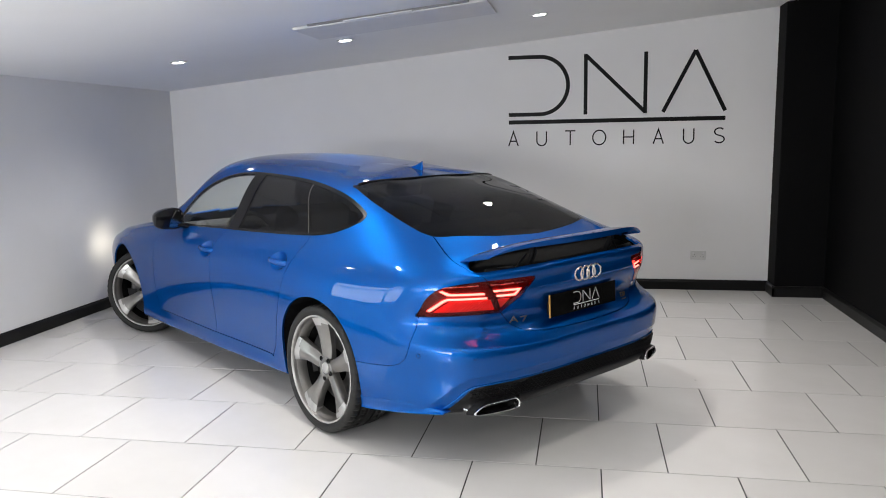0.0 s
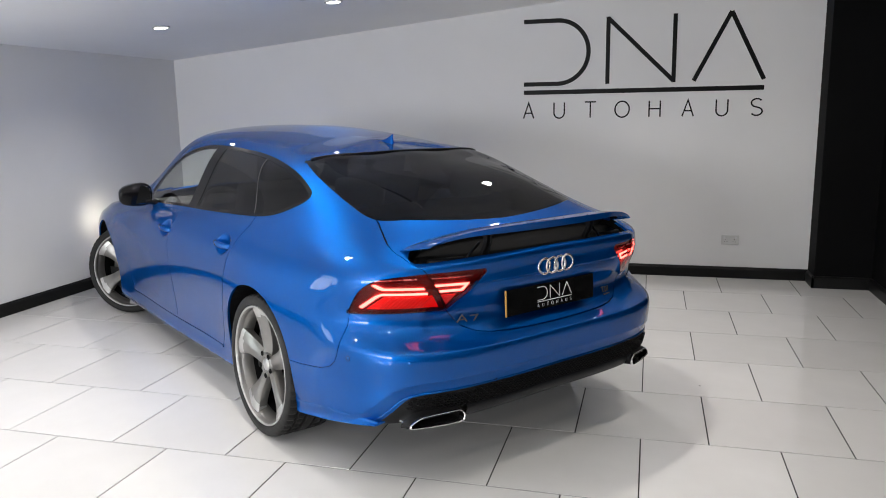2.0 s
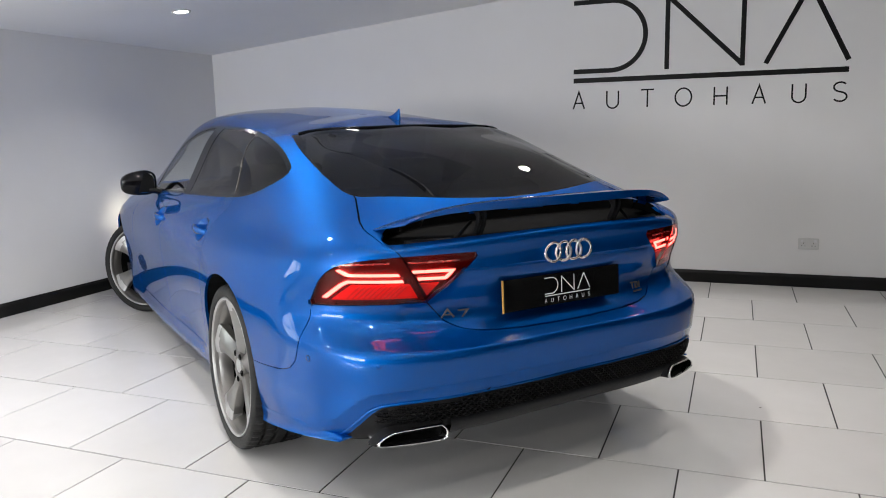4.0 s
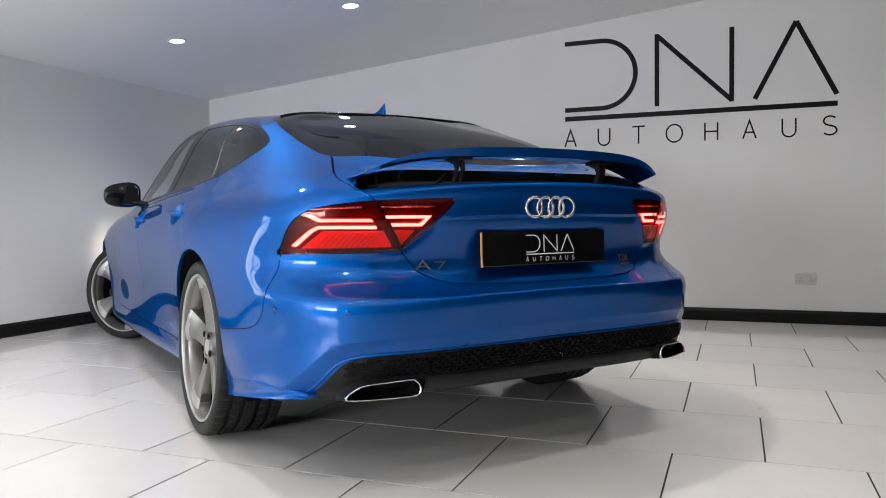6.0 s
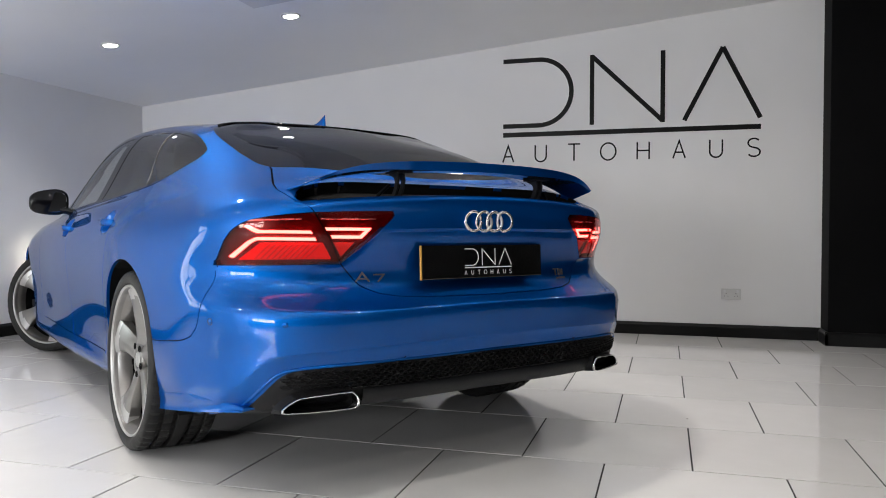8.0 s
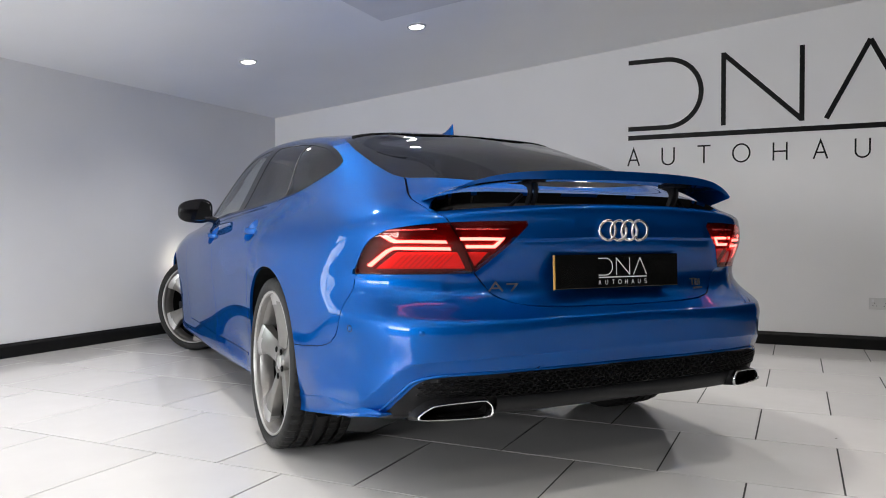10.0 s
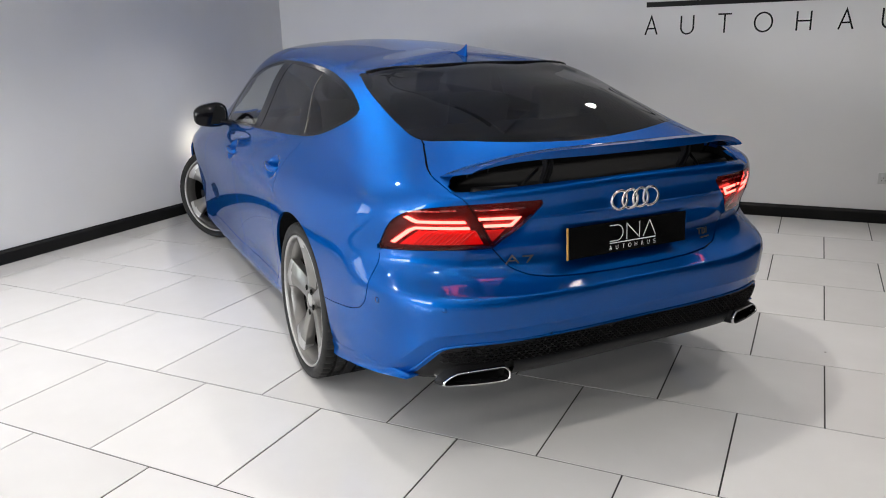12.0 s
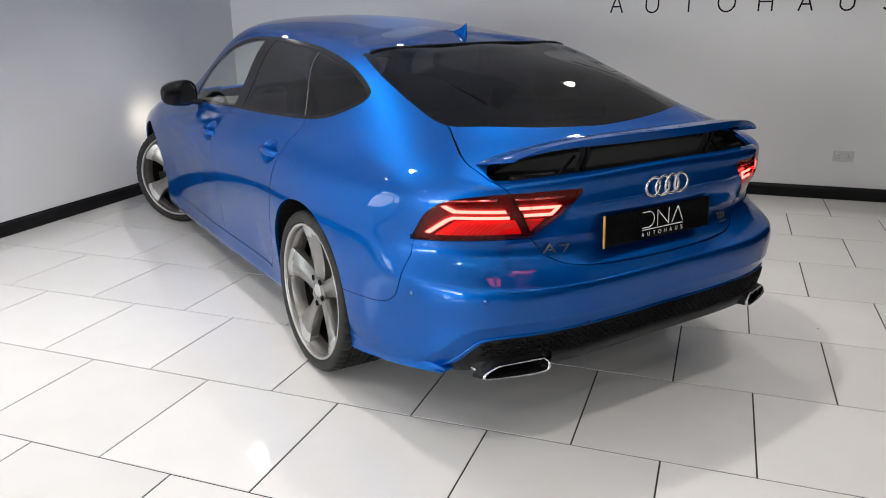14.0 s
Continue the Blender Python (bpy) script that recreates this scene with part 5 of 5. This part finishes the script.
FLARE = [(0.754, 0.916, 0.222), (0.68, 0.914, 0.231), (0.60, 0.907, 0.243), (0.52, 0.898, 0.254), (0.45, 0.885, 0.264), (0.38, 0.869, 0.274), (0.31, 0.847, 0.284), (0.25, 0.824, 0.292)]
line = np.stack([spline(range(8), np.array(FLARE)[:, k], np.linspace(0, 7, 43)) for k in range(3)], 1)
for s in (1, -1):
    rows = []
    tall = 1 - 0.85 * np.clip((np.linspace(0, 1, 43) - 0.45) / 0.55, 0, 1) ** 1.3
    top = np.array([flank_y(a, z + 0.060 * h) for (a, y, z), h in zip(line, tall)])
    top += (line[:, 1] - top) * (1 - tall)
    top = np.convolve(np.r_[[top[0]] * 4, top, [top[-1]] * 4], np.ones(9) / 9, "valid")
    bm = bmesh.new()
    for (a, y, z), t, h in zip(line, top, tall):
        mid = 0.62 * t + 0.38 * y - 0.004 * h
        sec = ((t - 0.004, z + 0.066 * h), (t + 0.0008, z + 0.058 * h), (0.5 * (t + mid) - 0.0005, z + 0.040 * h), (mid, z + 0.021 * h), (y - 0.002, z + 0.004), (y, z), (y - 0.004, z - 0.002), (y - 0.055, z + 0.004), (t - 0.06, z + 0.05 * h))
        rows.append([bm.verts.new((a, s * u, v)) for u, v in sec])
    for p, q in zip(rows, rows[1:]):
        for i in range(9):
            bm.faces.new((p[i], p[(i + 1) % 9], q[(i + 1) % 9], q[i]))
    bm.faces.new(rows[0]), bm.faces.new(rows[-1][::-1])
    bmesh.ops.recalc_face_normals(bm, faces=bm.faces)
    for e in bm.edges:
        if len(e.link_faces) == 2 and e.calc_face_angle(0) > radians(55):
            e.smooth = False
    part("bumper_flare", bm, M_PAINT, BUMPER_OB, smooth=True)
# thin painted lip where the bumper ends over the diffuser
rim = np.array([p for p in DIFFUSER if 0 <= p[0] <= 0.83 and p[1] > 0.23])
rim = np.array([(np.interp(t, np.linspace(0, 1, len(rim)), rim[:, 0]), np.interp(t, np.linspace(0, 1, len(rim)), rim[:, 1])) for t in np.linspace(0, 1, 90)])
depth = np.array([on_rear(y, z).x for y, z in rim])
pad = np.r_[depth[8:0:-1], depth, depth[-1] + (depth[-1] - depth[-9:-1][::-1])]
depth = np.convolve(pad, np.hanning(19)[1:-1] / np.hanning(19).sum(), "valid")[:len(depth)]
path = [Vector((a - 0.001, y, z + 0.001)) for a, (y, z) in zip(depth, rim)]
bm = bmesh.new()
add_tube(bm, [Vector((p.x, -p.y, p.z)) for p in path[:0:-1]] + path, 0.0055, 8)
part("bumper_lip", bm, M_PAINT, BUMPER_OB, smooth=True)
for y, z in ((0.875, 0.558), (0.724, 0.561), (-0.724, 0.561), (-0.875, 0.558)):
    p = on_rear(y, z, 0.0)
    n = (on_rear(y, z, 0.01) - p).normalized()
    m = Matrix.Translation(p) @ n.to_track_quat("Z", "Y").to_matrix().to_4x4()
    sens = part("parking_sensor", lathe([(0, 0.0016), (0.0085, 0.0014), (0.0095, 0.0), (0.0095, -0.004)], 24, m=m), M_PAINT, BUMPER_OB, "round parking sensor", smooth=True)
    part("sensor_ring", lathe([(0.0098, -0.002), (0.0098, 0.001), (0.0115, 0.0009), (0.0118, -0.002)], 24, m=m), M_BLACKPLASTIC, sens, smooth=True)

# ---------------------------------------------------------------- handles, mirrors, aerial
doors = [o for o in CAR.children if o.name.startswith(("front_door", "rear_door")) and "window" not in o.name]
for s in (1, -1):
    for c, nm in zip(HANDLES, ("front_door", "rear_door")):
        door = [o for o in doors if o.name.startswith(nm)][0 if s > 0 else -1]
        bm = bmesh.new()
        rows = []
        for k in range(15):
            t = k / 14
            a = c[0] + 0.098 - 0.196 * t
            out = 0.004 + 0.026 * math.sin(math.pi * t) ** 0.45
            hh = 0.011 + 0.004 * math.sin(math.pi * t)
            base = on_side(a, c[1] + 0.006 * (0.5 - t), 0, 1)
            y0 = 0.5 * (on_side(c[0] + 0.12, c[1], 0).y * (1 - t) + on_side(c[0] - 0.12, c[1], 0).y * t) * 2
            rows.append([bm.verts.new((a, s * (y0 + o), base.z + z)) for o, z in ((out, -hh * 0.5), (out, hh * 0.5), (out - 0.004, hh), (out - 0.014, hh), (out - 0.016, 0), (out - 0.014, -hh), (out - 0.004, -hh))])
        for p, q in zip(rows, rows[1:]):
            for i in range(7):
                bm.faces.new((p[i], p[(i + 1) % 7], q[(i + 1) % 7], q[i]))
        bm.faces.new(rows[0]), bm.faces.new(rows[-1][::-1])
        bmesh.ops.recalc_face_normals(bm, faces=bm.faces)
        part("door_handle", bm, M_PAINT, door, "body-coloured bar handle over a bowl", smooth=True)


def blob(sections, seg=20, power=2.6):
    """Lofts rounded sections (centre, half width, half height) lying in y-z planes."""
    bm = bmesh.new()
    rows = []
    for (a, y, z), w, h in sections:
        row = []
        for k in range(seg):
            t = 2 * math.pi * k / seg
            cx, sx = math.cos(t), math.sin(t)
            row.append(bm.verts.new((a, y + w * math.copysign(abs(cx) ** (2 / power), cx), z + h * math.copysign(abs(sx) ** (2 / power), sx))))
        rows.append(row)
    for p, q in zip(rows, rows[1:]):
        for i in range(seg):
            bm.faces.new((p[i], p[(i + 1) % seg], q[(i + 1) % seg], q[i]))
    bm.faces.new(rows[0]), bm.faces.new(rows[-1][::-1])
    bmesh.ops.recalc_face_normals(bm, faces=bm.faces)
    return bm


def wedge(bm, s):
    """Draws a mirror's outer end down to a low point."""
    for v in bm.verts:
        u = min(max((s * v.co.y - 0.895) / 0.12, 0), 1)
        v.co.z = 1.004 + (v.co.z - 1.004) * (1 - 0.20 * u) - 0.006 * u
    return bm


for s in (1, -1):
    secs = [((2.985, 0.920, 1.008), 0.096, 0.070), ((2.992, 0.920, 1.004), 0.102, 0.076), ((3.02, 0.920, 1.004), 0.104, 0.078), ((3.07, 0.914, 1.008), 0.098, 0.070), ((3.11, 0.902, 1.008), 0.078, 0.059), ((3.145, 0.884, 1.006), 0.042, 0.037), ((3.155, 0.880, 1.006), 0.015, 0.012)]
    mir = part("wing_mirror", wedge(blob([((a, s * y, z), w, h) for (a, y, z), w, h in secs], 32, 3.2), s), M_TRIM, CAR, "gloss black door mirror on a black foot", smooth=True)
    glass = part("mirror_glass", blob([((0.006, 0, 0), 0.078, 0.060), ((0.0, 0, 0), 0.079, 0.061), ((-0.003, 0, 0), 0.077, 0.059)], 32, 3.2), M_MIRROR, mir, "mirror glass")
    glass.matrix_local = pose(2.988, s * 0.910, 1.004, 0, 3, -9 * s)
    bm = bmesh.new()
    rows = []
    for t in np.linspace(0, 1, 8):
        y = 0.78 + 0.09 * t
        z = 0.936 + 0.022 * t + 0.006 * math.sin(math.pi * t)
        w, h = 0.066 - 0.014 * t, 0.026 - 0.008 * t
        rows.append([bm.verts.new((2.99 + 0.03 * t + w * math.cos(q), s * y, z + h * math.sin(q))) for q in (2 * math.pi * k / 16 for k in range(16))])
    for p, q in zip(rows, rows[1:]):
        for i in range(16):
            bm.faces.new((p[i], p[(i + 1) % 16], q[(i + 1) % 16], q[i]))
    bmesh.ops.recalc_face_normals(bm, faces=bm.faces)
    part("mirror_foot", bm, M_TRIM, mir, "black mirror foot", smooth=True)

bm = bmesh.new()
rows = []
for t in np.linspace(0, 1, 12):
    a = 1.355 + 0.125 * (1 - t)
    h = 0.050 * (1 - (1 - t)) ** 1.6 if t < 0.92 else 0.050 * t**1.6 * (1 - (t - 0.92) * 1.5)
    w = 0.015 * math.sin(math.pi * min(max(t, 0.03), 0.97)) ** 0.6 + 0.002
    z0 = 1.338 + 0.085 * (a - 1.30) - 0.006
    rows.append([bm.verts.new((a - (0.0 if k != 3 else 0.004 * t**2), y - 0.028, z)) for k, (y, z) in enumerate(((-w, z0), (-w * 0.9, z0 + 0.012), (-0.0025, z0 + 0.010 + h * 0.8), (0, z0 + 0.012 + h), (0.0025, z0 + 0.010 + h * 0.8), (w * 0.9, z0 + 0.012), (w, z0)))])
for p, q in zip(rows, rows[1:]):
    for i in range(6):
        bm.faces.new((p[i], p[i + 1], q[i + 1], q[i]))
bm.faces.new(rows[0]), bm.faces.new(rows[-1][::-1])
bmesh.ops.recalc_face_normals(bm, faces=bm.faces)
part("roof_aerial", bm, M_PAINT, CAR, "blue shark-fin roof aerial", smooth=True)

# ---------------------------------------------------------------- wheels
def tyre_bm():
    bm = bmesh.new()
    seg = 150
    prof = [(0.2868, 0.106), (0.2872, 0.119), (0.292, 0.1255), (0.302, 0.1290), (0.313, 0.1295), (0.323, 0.1275), (0.331, 0.1235), (0.3363, 0.1170), (0.3390, 0.1080)]
    tread = []
    grooves = (0.076, 0.027, -0.027, -0.076)
    for g in grooves:
        tread += [(0.3402, g + 0.0095), (0.3270, g + 0.0080), (0.3270, g - 0.0080), (0.3402, g - 0.0095)]
    prof += [(0.3400, 0.098)] + tread + [(0.3400, -0.098)] + [(r, -h) for r, h in prof[::-1]]
    rows = []
    for k in range(seg):
        sipe = k % 3 == 0
        row = []
        for r, h in prof:
            shift = 0.0
            if abs(h) < 0.128 and r > 0.3350:
                shift = 0.55 * (abs(h) - 0.03) * (1 if h > 0 else -1)
                if sipe and abs(h) > 0.03:
                    r -= 0.0060
            elif 0.332 > r > 0.322 and sipe:
                r -= 0.0020
            t = 2 * math.pi * k / seg + shift * 0.35
            row.append(bm.verts.new((r * math.cos(t), r * math.sin(t), h)))
        rows.append(row)
    for k in range(seg):
        p, q = rows[k], rows[(k + 1) % seg]
        for i in range(len(prof) - 1):
            f = bm.faces.new((p[i], q[i], q[i + 1], p[i + 1]))
            f.smooth = i < 7 or i > len(prof) - 9
    bmesh.ops.recalc_face_normals(bm, faces=bm.faces)
    return bm


def spoke_bm(turn):
    """One broad swept blade from the hub to the rim, bright where it meets the lip."""
    bm = bmesh.new()
    n = 16
    rows = []
    for k in range(n + 1):
        t = k / n
        r = 0.042 + 0.2325 * t
        mid = turn + 0.10 * (t**1.3) - 0.04
        wl = 0.036 + 0.022 * t + 0.030 * max(0, t - 0.45) ** 1.4 / 0.55**1.4
        wr = 0.032 + 0.008 * t + 0.020 * max(0, t - 0.60) ** 1.2 / 0.40**1.2
        z = 0.086 + 0.026 * t**1.4
        drop = 0.010 + 0.016 * math.sin(math.pi * min(1, t * 1.05)) * (1 - 0.6 * t)
        row = []
        for off, dz in ((-wl, -0.050), (-wl * 0.98, -drop - 0.004), (-wl * 0.85, -drop), (-wl * 0.30, -0.004), (0.0, 0.0), (wr * 0.45, -0.001), (wr * 0.92, -0.006), (wr, -0.010), (wr, -0.050)):
            a = mid + off / r
            row.append(bm.verts.new((r * math.cos(a), r * math.sin(a), z + dz)))
        rows.append(row)
    for k in range(n):
        p, q = rows[k], rows[k + 1]
        for i in range(8):
            f = bm.faces.new((p[i], p[i + 1], q[i + 1], q[i]))
            f.smooth = True
            f.material_index = 1 if (k >= n - 3 and 3 <= i <= 6) or (k >= n - 2 and 1 <= i <= 7) else 0
    bm.faces.new(rows[0]), bm.faces.new(rows[-1][::-1])
    bmesh.ops.recalc_face_normals(bm, faces=bm.faces)
    for e in bm.edges:
        if len(e.link_faces) == 2 and e.calc_face_angle(0) > radians(38):
            e.smooth = False
    return bm


def make_wheel():
    ob = new("wheel")
    ob.empty_display_size = 0.1
    ob.parent = CAR
    tagged(ob, "large grey five-arm alloy wheel with low tyre")
    part("tyre", tyre_bm(), M_RUBBER, ob, "black low-profile tyre")
    part("rim", lathe([(0.2685, 0.094), (0.2725, 0.112), (0.275, 0.1175), (0.277, 0.1185)], 96), M_ALLOY, ob, smooth=True)
    part("rim_lip", lathe([(0.2765, 0.1170), (0.2777, 0.1222), (0.2810, 0.1240), (0.2850, 0.1238), (0.2865, 0.1222), (0.2865, 0.117)], 96), M_ALLOYCUT, ob, "bright cut rim lip", smooth=True)
    part("barrel", lathe([(0.2705, 0.100), (0.262, 0.088), (0.256, 0.070), (0.253, 0.045)], 72), M_ALLOY, ob, smooth=True)
    # same alloy barrel, its depth coloured near black to paint in the shade
    part("inner_barrel", lathe([(0.253, 0.045), (0.248, 0.0), (0.240, -0.10), (0.262, -0.125), (0.272, -0.128)], 72), M_SHELL, ob, "inner barrel with deep shade painted on", smooth=True)
    for k in range(5):
        bm = spoke_bm(2 * math.pi * k / 5)
        part("spoke", bm, [M_ALLOY, M_ALLOYCUT], ob)
    part("hub_ring", lathe([(0.062, 0.060), (0.062, 0.082), (0.056, 0.089), (0.040, 0.090), (0.032, 0.085), (0.032, 0.080)], 40), M_ALLOY, ob, smooth=True)
    part("hub_cap", lathe([(0, 0.092), (0.018, 0.091), (0.029, 0.088), (0.0315, 0.084), (0.0315, 0.078)], 32), M_ALLOYCUT, ob, "round hub cap", smooth=True)
    for k in range(5):
        t = 2 * math.pi * (k + 0.42) / 5
        m = Matrix.Translation((0.056 * math.cos(t), 0.056 * math.sin(t), 0.0))
        # dark cups proud of the hub paint the shade of bolt holes
        part("bolt_hole", lathe([(0, 0.0895), (0.0105, 0.0895), (0.0118, 0.0925), (0.0130, 0.0885)], 16, m=m), M_SHELL, ob, smooth=True)
    disc = part("brake_disc", lathe([(0.09, 0.012), (0.186, 0.012), (0.188, 0.010), (0.188, -0.020), (0.09, -0.020)], 64), M_DARKMETAL, ob)
    bm = bmesh.new()
    add_lathe(bm, [(0.120, 0.045), (0.195, 0.045), (0.205, 0.035), (0.205, -0.03), (0.12, -0.03)], 14, False, None, radians(-35), radians(70))
    bmesh.ops.recalc_face_normals(bm, faces=bm.faces)
    part("brake_caliper", bm, M_BLACKPLASTIC, ob)
    # dark plate added to close the wheel and paint shade behind the spokes
    part("wheel_carrier", lathe([(0, -0.03), (0.10, -0.03), (0.238, -0.07), (0.238, -0.08), (0, -0.08)], 40), M_SHELL, ob)
    return ob


W0 = make_wheel()


def wheel_pose(a, y, steer, roll, s):
    m = Matrix.Translation((a, y, 0.3405)) @ pose(0, 0, 0, 1.5 * s, 0, steer)
    return m @ (pose(0, 0, 0, -90, 0, 0) if s > 0 else pose(0, 0, 0, 90, 0, 0)) @ pose(0, 0, 0, 0, 0, roll)


STEER = 38.0
W0.matrix_basis = wheel_pose(1.090, 0.816, 0, -14, 1)
for a, y, steer, roll, s in ((1.090, -0.800, 0, 40, -1), (3.945, 0.722, STEER, 32, 1), (4.02, -0.765, STEER - 5, 55, -1)):
    copy_thing(W0, wheel_pose(a, y, steer, roll, s))

# ---------------------------------------------------------------- underside, arches and cabin
for s in (1, -1):
    for ax in (AXLE_R, AXLE_F):
        bm = bmesh.new()
        rows = []
        for k in range(25):
            t = radians(-25 + 230 * k / 24)
            r = 0.386
            y1 = on_side(ax + 0.386 * math.cos(t), max(HUB + 0.386 * math.sin(t), 0.23), -0.012).y
            rows.append([bm.verts.new((ax + r * math.cos(t), s * y, HUB + r * math.sin(t))) for y in (y1, 0.52)])
        c = bm.verts.new((ax, s * 0.52, HUB))
        for p, q in zip(rows, rows[1:]):
            bm.faces.new((p[0], p[1], q[1], q[0]))
            bm.faces.new((p[1], c, q[1]))
        part("arch_liner", bm, M_SHELL, CAR, "dark wheel arch liner")
part("underbody", box(0.62, 4.70, -0.55, 0.55, 0.17, 0.285), M_SHELL, CAR, "dark underbody tray")
for s in (1, -1):
    part("floor_side", box(1.52, 3.62, min(s * 0.55, s * 0.84), max(s * 0.55, s * 0.84), 0.19, 0.235), M_SHELL, CAR)


def cushion(name, x0, x1, y0, y1, z0, z1, parent, m=None, mat=None, bev=0.03):
    bm = bmesh.new()
    add_box(bm, x0, x1, y0, y1, z0, z1, m)
    bmesh.ops.recalc_face_normals(bm, faces=bm.faces)
    bmesh.ops.bevel(bm, geom=list(bm.edges), offset=bev, segments=3, affect="EDGES", profile=0.6)
    return part(name, bm, mat or M_SEAT, parent, smooth=True)


for y in (0.37, -0.37):
    seat = new("front_seat")
    seat.parent = CAR
    tagged(seat, "dark leather front seat")
    cushion("seat_base", 2.20, 2.72, y - 0.25, y + 0.25, 0.42, 0.58, seat)
    cushion("backrest", -0.07, 0.07, y - 0.25, y + 0.25, 0, 0.62, seat, Matrix.Translation((2.16, 0, 0.52)) @ pose(0, 0, 0, 0, -18, 0), bev=0.04)
    cushion("headrest", -0.05, 0.05, y - 0.13, y + 0.13, 0.64, 0.80, seat, Matrix.Translation((2.16, 0, 0.52)) @ pose(0, 0, 0, 0, -16, 0), bev=0.035)
bench = new("rear_seat")
bench.parent = CAR
tagged(bench, "dark leather rear bench")
cushion("bench_base", 1.30, 1.80, -0.62, 0.62, 0.42, 0.58, bench)
cushion("bench_back", -0.07, 0.07, -0.62, 0.62, 0, 0.52, bench, Matrix.Translation((1.24, 0, 0.54)) @ pose(0, 0, 0, 0, -20, 0))
for y in (0.36, -0.36):
    cushion("headrest", -0.045, 0.045, y - 0.13, y + 0.13, 0.53, 0.68, bench, Matrix.Translation((1.24, 0, 0.54)) @ pose(0, 0, 0, 0, -16, 0))
cushion("parcel_shelf", 0.50, 1.10, -0.58, 0.58, 0.93, 0.955, CAR, bev=0.008)
cushion("dashboard", 3.00, 3.45, -0.72, 0.72, 0.62, 0.93, CAR, bev=0.06)
bm = bmesh.new()
m = Matrix.Translation((2.86, 0.37, 0.84)) @ pose(0, 0, 0, 0, -66, 0)
ring = [m @ Vector((0.185 * math.cos(t), 0.185 * math.sin(t), 0)) for t in (2 * math.pi * k / 36 for k in range(36))]
add_tube(bm, ring, 0.015, 8, closed=True)
add_box(bm, -0.07, 0.07, -0.08, 0.08, -0.02, 0.02, m)
add_box(bm, -0.02, 0.02, -0.18, 0.18, -0.01, 0.01, m)
part("steering_wheel", bm, M_SEAT, CAR, "dark leather steering wheel", smooth=True)

# front lamp, lit, throwing its glow on the near wall
hp = CAR.matrix_basis @ Vector((4.90, 0.62, 0.63))
hl = bpy.data.lights.new("front_lamp_beam", "SPOT")
hl.energy, hl.spot_size, hl.spot_blend, hl.shadow_soft_size, hl.color = 1.6, radians(150), 1.0, 0.05, (1.0, 0.93, 0.78)
new("front_lamp_beam", hl).matrix_basis = look(hp, (X0, 5.93, 0.60))

# ---------------------------------------------------------------- floor tiles, laid in half bond
fl = tagged(mesh_object("floor", box(X0 - 0.15, X1 + 0.15, Y0 - 0.15, Y1 + 0.15, -0.12, -0.0022), M_GROUT), "glossy white floor tiles with dark joints", "floor", "", "structure")
PITCH, GAP = 0.603, 0.006


def tile_mesh(w, d):
    bm = bmesh.new()
    e = 0.0005
    lo = [bm.verts.new((x, y, -0.010)) for x, y in ((0, 0), (w, 0), (w, d), (0, d))]
    mid = [bm.verts.new((v.co.x, v.co.y, -e)) for v in lo]
    top = [bm.verts.new((x, y, 0)) for x, y in ((e, e), (w - e, e), (w - e, d - e), (e, d - e))]
    for k in range(4):
        j = (k + 1) % 4
        bm.faces.new((lo[k], lo[j], mid[j], mid[k]))
        bm.faces.new((mid[k], mid[j], top[j], top[k]))
    bm.faces.new(top)
    me = bpy.data.meshes.new("tile")
    bm.to_mesh(me)
    bm.free()
    me.materials.append(M_TILE)
    return me


cut = {}
row = -13
while True:
    ya, yb = 3.06 + row * PITCH + GAP / 2, 3.06 + (row + 1) * PITCH - GAP / 2
    row += 1
    if ya > Y1:
        break
    ya, yb = max(ya, Y0), min(yb, Y1)
    if yb - ya < 0.02:
        continue
    off = 0.5 if row % 2 else 0.0
    for k in range(-8, 6):
        xa = -0.57 + (k + off) * PITCH + GAP / 2
        xb = min(xa + PITCH - GAP, X1)
        xa = max(xa, X0)
        if xb - xa < 0.02:
            continue
        key = (round(xb - xa, 4), round(yb - ya, 4))
        if key not in cut:
            cut[key] = tile_mesh(*key)
        t = new("tile", cut[key])
        t.parent = fl
        t.location = (xa, ya, random.uniform(-0.0003, 0.0003))
